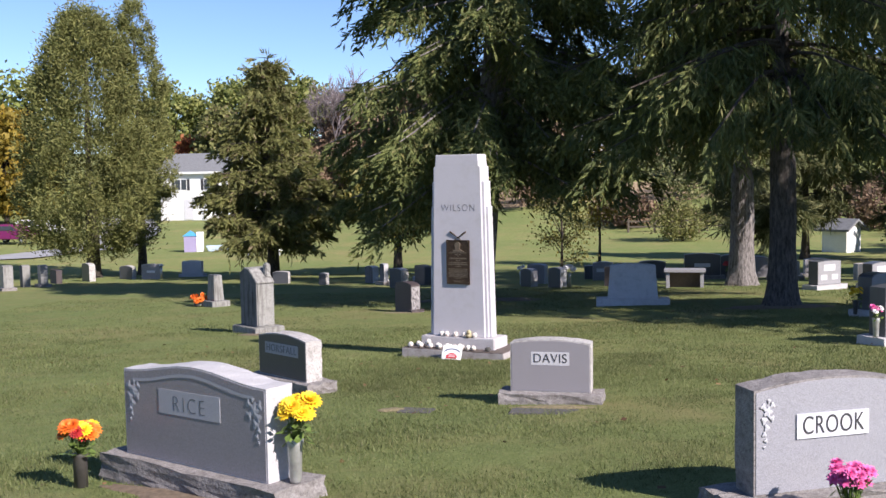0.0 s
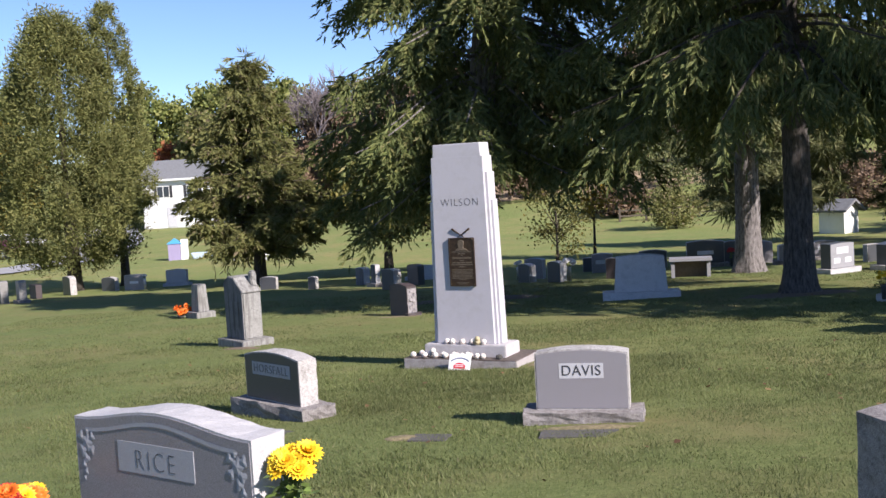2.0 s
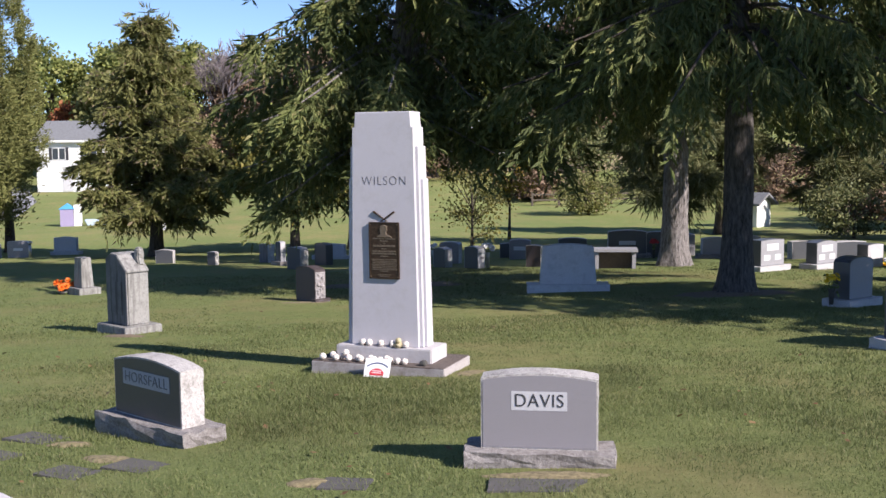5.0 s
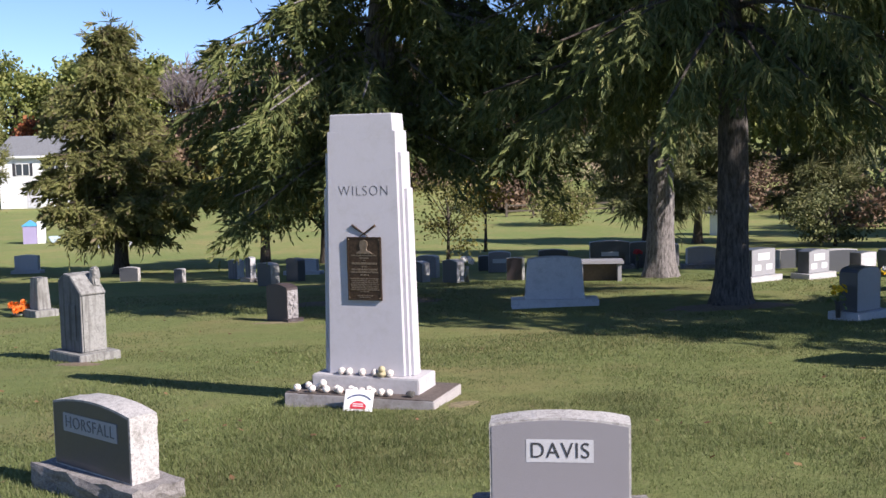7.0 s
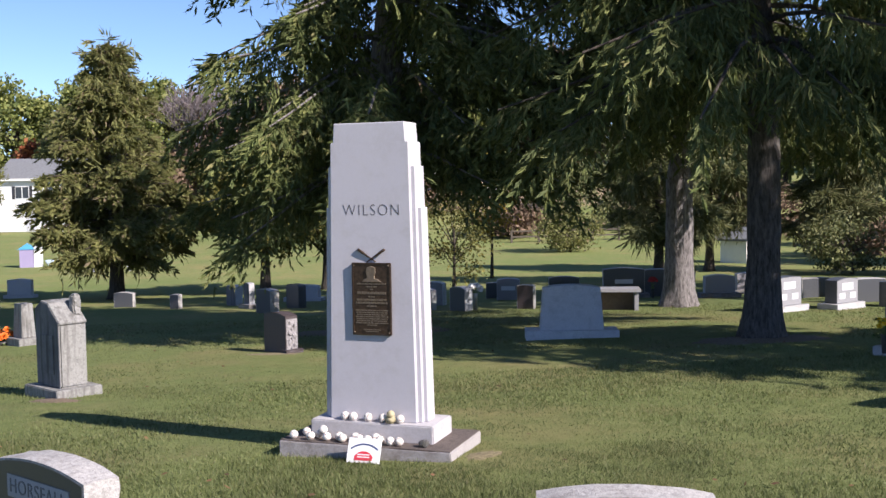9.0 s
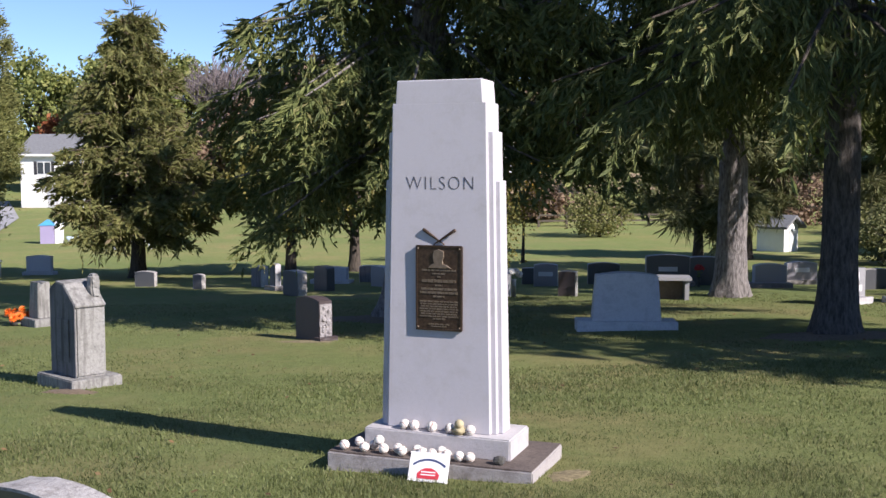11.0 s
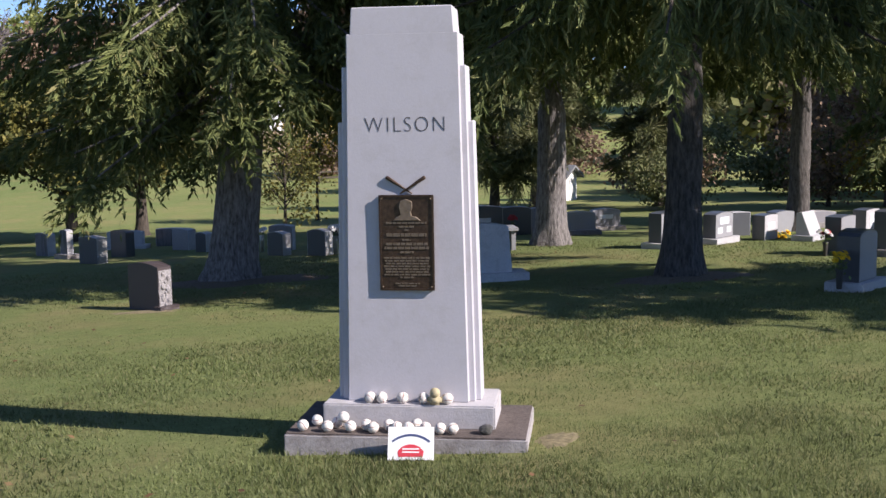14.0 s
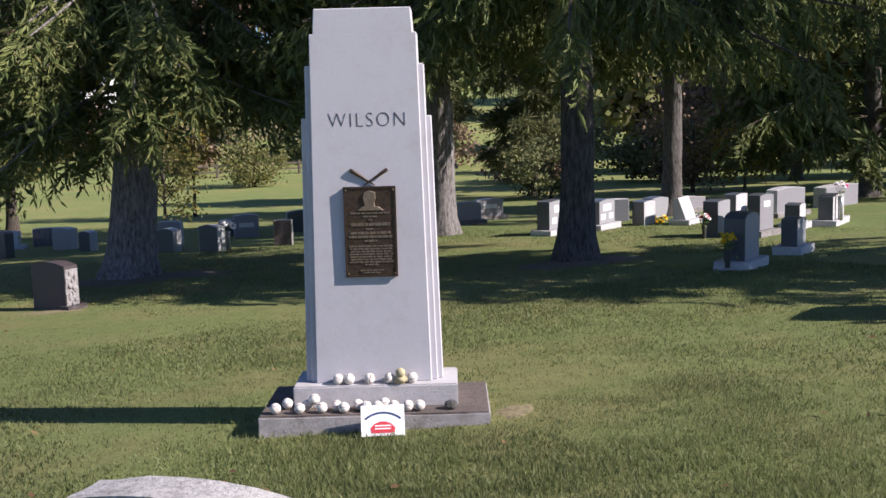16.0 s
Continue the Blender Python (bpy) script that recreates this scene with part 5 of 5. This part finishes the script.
for k, (x, y, H, R, mat) in enumerate(((13, 84, 2.2, 2.6, LEAF_BROWN), (24, 88, 3.5, 3.5, PINE), (31, 80, 4, 3.5, LEAF_BROWN), (36, 70, 4.5, 3.5, PINE), (29, 62, 2.5, 2.6, LEAF_BROWN), (33, 55, 3.0, 2.6, PINE), (8, 98, 4, 4, LEAF_BROWN), (20, 100, 5, 4, PINE), (0, 104, 5, 4.5, LEAF_BROWN))):
    leaf_tree(x, y, H, R, 0.0, 300 + k, "tangled brownish-green scrub on the far slope", 3500, mat, "bush", "bush", 0.32, 40, 0.06, 0.8)
for k, (x, y, H, R, mat, label) in enumerate(FAR):
    leaf_tree(x, y, H, R, 0.8, 100 + k, label, 10500 if -61 < x < 0 else 3200, mat, "broadleaf_tree" if mat is not NEEDLES_CEDAR else "evergreen_tree", "tree", 0.6 if -61 < x < 0 else 1.0, 150, 0.28, 1.0, None, 0.3, 0.17)


def bare_tree(x, y, H, r, seed, label, material, depth=6):
    """A leafless tree that forks again and again into fine twigs."""
    rng = random.Random(seed)
    t = thing("bare_tree", x, y, gz(x, y), 0, label, "tree")
    bm = bmesh.new()

    def grow(p, d, length, rad, level):
        mid = p + d * length * 0.5 + Vector((rng.uniform(-1, 1), rng.uniform(-1, 1), 0)) * length * 0.05
        tip = p + d * length
        tube([tuple(p), tuple(mid), tuple(tip)], [rad, rad * 0.8, rad * 0.6], 8 if level > 3 else 4, bm)
        if level == 0:
            return
        for k in range(4 if level > 3 else 3):
            side = Vector((rng.gauss(0, 1), rng.gauss(0, 1), rng.gauss(0, 0.5))).normalized()
            e = (d + side * rng.uniform(0.35, 0.75) + Vector((0, 0, 0.12))).normalized()
            grow(p + d * length * rng.uniform(0.55, 1.0), e, length * rng.uniform(0.58, 0.78), max(0.032, rad * 0.55), level - 1)

    grow(Vector((0, 0, -0.2)), Vector((0, 0, 1)), H * 0.42, r, depth)
    part("crown", bm, material, t)
    return t


bare_tree(-14.3, 118, 15.5, 0.24, 77, "tall bare tree with fine purplish-grey twigs", plain("grey_twigs", (0.20, 0.165, 0.17), 0.9))


# ---- house, shed, road, cars ----
def house(x, y, yaw, w, d, h, roof_h, label):
    z = gz(x, y) - 0.1
    t = thing("house", x, y, z, yaw, label, "house")
    part("wall", box(w, d, h, (0, 0, 0), 0.02), SIDING, t, "white siding wall")
    bm = prism([(-d / 2 - 0.4, h - 0.05), (d / 2 + 0.4, h - 0.05), (0, h + roof_h)], -w / 2 - 0.4, w / 2 + 0.4)
    bm.transform(pose(0, 0, 0, 0, 0, 90))
    part("roof", bm, ROOF, t, "grey shingle roof")
    part("eave_board", box(w + 0.8, 0.05, 0.2, (0, -d / 2 - 0.42, h - 0.2)), SIDING, t)
    for wx, wz, ww, wh in ((-4.0, 3.1, 1.3, 1.2), (-0.9, 3.1, 1.3, 1.2), (2.2, 3.1, 1.3, 1.2), (4.4, 3.1, 0.8, 1.2), (2.6, 0.8, 1.2, 1.1)):
        win = part("window", box(ww, 0.06, wh, (wx, -d / 2 - 0.01, wz)), SIDING, t, "white-framed window")
        for s in (-1, 1):
            part("pane", box(ww / 2 - 0.1, 0.02, wh - 0.14, (wx + s * ww / 4, -d / 2 - 0.045, wz + 0.07)), GLASS, win, "dark glass")
            part("shutter", box(0.28, 0.05, wh, (wx + s * (ww / 2 + 0.16), -d / 2 - 0.01, wz)), LETTER, win, "dark shutter")
    part("door", box(1.0, 0.06, 2.05, (-3.2, -d / 2 - 0.012, 0.1)), PANEL, t, "pale door")
    part("garage_door", box(2.4, 0.05, 2.1, (-0.6, -d / 2 - 0.012, 0.1)), SIDING, t)
    return t


house(-24.6, 112, -6, 12.5, 8, 5.0, 2.0, "white two-storey house with grey roof beyond the lawn")


def shed(x, y, yaw, w, d, h, rh, label, mat):
    t = thing("shed", x, y, gz(x, y) - 0.1, yaw, label, "shed")
    part("front_wall", box(w, d, h), mat, t)
    part("gable", prism([(-w / 2, h), (w / 2, h), (0, h + rh * 0.9)], -d / 2, d / 2), SIDING, t, "white gable")
    for s in (-1, 1):
        bm = prism([(0, h + rh), (s * (w / 2 + 0.3), h - 0.15), (s * (w / 2 + 0.3), h - 0.03), (0, h + rh + 0.12)], -d / 2 - 0.3, d / 2 + 0.3)
        part("roof_slope", bm, ROOF, t)
    part("door", box(min(1.1, w * 0.55), 0.06, min(2.0, h - 0.15), (w * 0.15, -d / 2 - 0.01, 0.05)), SIDING, t, "white door")
    return t


shed(20.9, 58.6, 38, 1.35, 1.5, 1.4, 0.42, "white and grey shed beyond the graves", SIDING)
shed(13.5, 118, 5, 7, 6, 3.2, 2, "pale building on the wooded bank", SIDING)

# road
bm = bmesh.new()
pts = [(-90, 60), (-55, 63), (-40, 65.5), (-30, 70), (-27, 80), (-30, 95), (-38, 118)]
prev = None
for i, (x, y) in enumerate(pts):
    d = Vector(pts[min(i + 1, len(pts) - 1)]) - Vector(pts[max(i - 1, 0)])
    s = Vector((-d.y, d.x)).normalized() * 2.6
    a = bm.verts.new((x + s.x, y + s.y, gz(x + s.x, y + s.y) + 0.08))
    b = bm.verts.new((x - s.x, y - s.y, gz(x - s.x, y - s.y) + 0.08))
    if prev:
        bm.faces.new((prev[1], b, a, prev[0]))
    prev = (a, b)
bmesh.ops.subdivide_edges(bm, edges=list(bm.edges), cuts=4, use_grid_fill=True)
for v in bm.verts:
    v.co.z = gz(v.co.x, v.co.y) + 0.08
me = bpy.data.meshes.new("road")
bm.to_mesh(me)
bm.free()
me.materials.append(ASPHALT)
tagged(new("road", me), "pale grey asphalt drive curving past the lawn", "road", kind="structure")


def car(x, y, yaw, paint, label):
    t = thing("car", x, y, gz(x, y) + 0.08, yaw, label, "car")
    side = [(-2.1, 0.35), (2.1, 0.35), (2.15, 0.7), (1.95, 0.95), (1.1, 1.05), (0.5, 1.48), (-1.4, 1.52), (-2.0, 1.0), (-2.15, 0.7)]
    part("body", prism(side, -0.85, 0.85, None, 0.06), paint, t)
    part("side_glass", prism([(-1.5, 1.05), (0.85, 1.05), (0.4, 1.4), (-1.3, 1.43)], -0.865, 0.865), GLASS, t, "dark side windows")
    for wx in (-1.3, 1.35):
        for s in (-1, 1):
            bm = lathe([(0.2, -0.1), (0.33, -0.1), (0.33, 0.1), (0.2, 0.1)], 16)
            bm.transform(pose(wx, s * 0.78, 0.33, 90, 0, 0))
            w = part("wheel", bm, RUBBER, t)
            bm = lathe([(0.18, -0.105), (0.19, 0.105)], 12)
            bm.transform(pose(wx, s * 0.78, 0.33, 90, 0, 0))
            part("rim", bm, CAR_SILVER, w)
    for s in (-1, 1):
        part("headlight", box(0.08, 0.3, 0.14, (2.08, s * 0.6, 0.68), 0.02), PANEL, t)
    return t


car(-36.0, 84, -12, CAR_PURPLE, "dark purple car parked by the drive")
car(-40.5, 87, -12, CAR_SILVER, "silver car parked by the drive")
car(-36.5, 90, 10, CAR_WHITE, "white car parked behind others")

# garden toys and boards near the house
t = thing("play_house", -18.6, 72, gz(-18.6, 72), 10, "blue and purple plastic play house on the lawn", "play house")
part("body", box(0.8, 0.8, 1.1), PLASTIC_PURPLE, t)
part("roof", prism([(-0.5, 1.1), (0.5, 1.1), (0, 1.45)], -0.45, 0.45), PLASTIC_BLUE, t)
part("side_panel", box(0.45, 0.7, 1.35, (0.65, 0, 0)), SIDING, t, "white plastic side")
t = thing("garden_boat", -16.4, 72, gz(-16.4, 72), 5, "low pale blue plastic boat on the lawn", "boat")
part("hull", prism([(-0.9, 0.0), (0.9, 0.0), (1.1, 0.4), (-1.1, 0.4)], -0.35, 0.35, None, 0.04), plain("pale_blue_plastic", (0.45, 0.55, 0.65), 0.5), t)
t = thing("board", -12.4, 66, gz(-12.4, 66), 8, "long white board lying on blocks", "board")
part("plank", box(2.6, 0.3, 0.12, (0, 0, 0.3), 0.01), SIDING, t)
for s in (-1, 1):
    part("block", box(0.2, 0.3, 0.32, (s * 0.9, 0, 0)), BARN, t)
t = thing("fence", 17.5, 80, gz(17.5, 80), 4, "low wooden fence on the far slope", "fence")
for k in range(6):
    part("post", box(0.14, 0.14, 1.2, (-5 + 2 * k, 0, -0.2)), OLD_WOOD, t)
for k in range(2):
    part("rail", box(10, 0.06, 0.12, (0, 0, 0.35 + 0.4 * k)), OLD_WOOD, t)

# leaf-covered bank
bm = bmesh.new()
bmesh.ops.create_grid(bm, x_segments=40, y_segments=14, size=1)
for v in bm.verts:
    x, y = 16 + v.co.x * 17, 108 + v.co.y * 11
    edge = min(1 - abs(v.co.x), 1 - abs(v.co.y))
    v.co = Vector((x, y, gz(x, y) + 0.05 + min(0.25, edge) * 2.2 * (0.7 + 0.6 * noise.noise((x * 0.15, y * 0.2, 3))) - 0.3))
me = bpy.data.meshes.new("bank")
bm.to_mesh(me)
bm.free()
me.materials.append(BANK)
me.polygons.foreach_set("use_smooth", [True] * len(me.polygons))
tagged(new("bank", me), "brown leaf-covered bank on the far slope", "bank", kind="structure")


# ---- grass and fallen leaves ----
def grass(n, x0, x1, y0, y1, h, w, seed, name, thin_out=False):
    rng = np.random.default_rng(seed)
    x, y = rng.uniform(x0, x1, n), y0 + (y1 - y0) * rng.uniform(0, 1, n)
    patchy = np.array([noise.noise((a * 1.1, b * 1.1, 2)) + 0.6 * noise.noise((a * 3.5, b * 3.5, 7)) for a, b in zip(x, y)])
    keep = patchy > rng.uniform(-1.3, 0.1, n)
    if thin_out:
        r2 = ((2 * x - x0 - x1) / (x1 - x0)) ** 2 + ((2 * y - y0 - y1) / (y1 - y0)) ** 2
        keep &= rng.uniform(0, 1, n) < 1.4 * (1 - r2)
    for bx, by, rx, ry, q in BARE:
        u, v = (x - bx) * math.cos(q) + (y - by) * math.sin(q), (y - by) * math.cos(q) - (x - bx) * math.sin(q)
        keep &= ((u / rx) ** 2 + (v / ry) ** 2 > rng.uniform(0.2, 1.0, len(x)))
    x, y, patchy = x[keep], y[keep], patchy[keep]
    n = len(x)
    z = ground_z(x, y) - 0.005
    hh = h * rng.uniform(0.45, 1.2, n) * (1 + 0.45 * np.clip(patchy, -0.5, 0.8))
    a = rng.uniform(0, 2 * math.pi, n)
    lean = rng.normal(0, 0.45, (n, 2)) * hh[:, None]
    dx, dy = np.cos(a) * w, np.sin(a) * w
    P = np.stack([x, y, z], -1)
    A = P + np.stack([dx, dy, 0 * dx], -1)
    B = P - np.stack([dx, dy, 0 * dx], -1)
    C = P + np.stack([lean[:, 0], lean[:, 1], hh], -1)
    me = mesh_from(name, np.stack([A, B, C], 1).reshape(-1, 3), 3)
    me.materials.append(BLADES)
    tagged(new(name, me), "short uneven lawn grass blades", "grass", kind="stuff")


grass(110000, -3.0, 3.8, 11.0, 15.4, 0.045, 0.0035, 50, "grass", True)
grass(200000, -5.5, 5.5, 5.0, 12.5, 0.034, 0.0045, 51, "grass")
grass(150000, -8.5, 9.0, 12.5, 20.0, 0.036, 0.007, 52, "grass")
grass(90000, -12, 14, 20.0, 32.0, 0.03, 0.010, 53, "grass")

rng = np.random.default_rng(61)
n = 420
x, y = rng.uniform(-7, 11, n), rng.uniform(5.5, 30, n)
P = np.stack([x, y, ground_z(x, y) + 0.035], -1)
T = rng.normal(size=(n, 3)) * np.array([1, 1, 0.35])
T /= np.linalg.norm(T, axis=1, keepdims=True)
W = np.cross(T, np.array([0, 0, 1.0])) + rng.normal(size=(n, 3)) * 0.25
l = rng.uniform(0.03, 0.075, (n, 1))
Q = np.stack([P, P + T * l * 0.5 + W * l * 0.35, P + T * l, P + T * l * 0.5 - W * l * 0.35], 1).reshape(-1, 3)
me = mesh_from("fallen_leaves", Q, 4)
me.materials.append(FALLEN)
tagged(new("fallen_leaves", me), "scattered dry brown leaves on the grass", "leaves", kind="stuff")
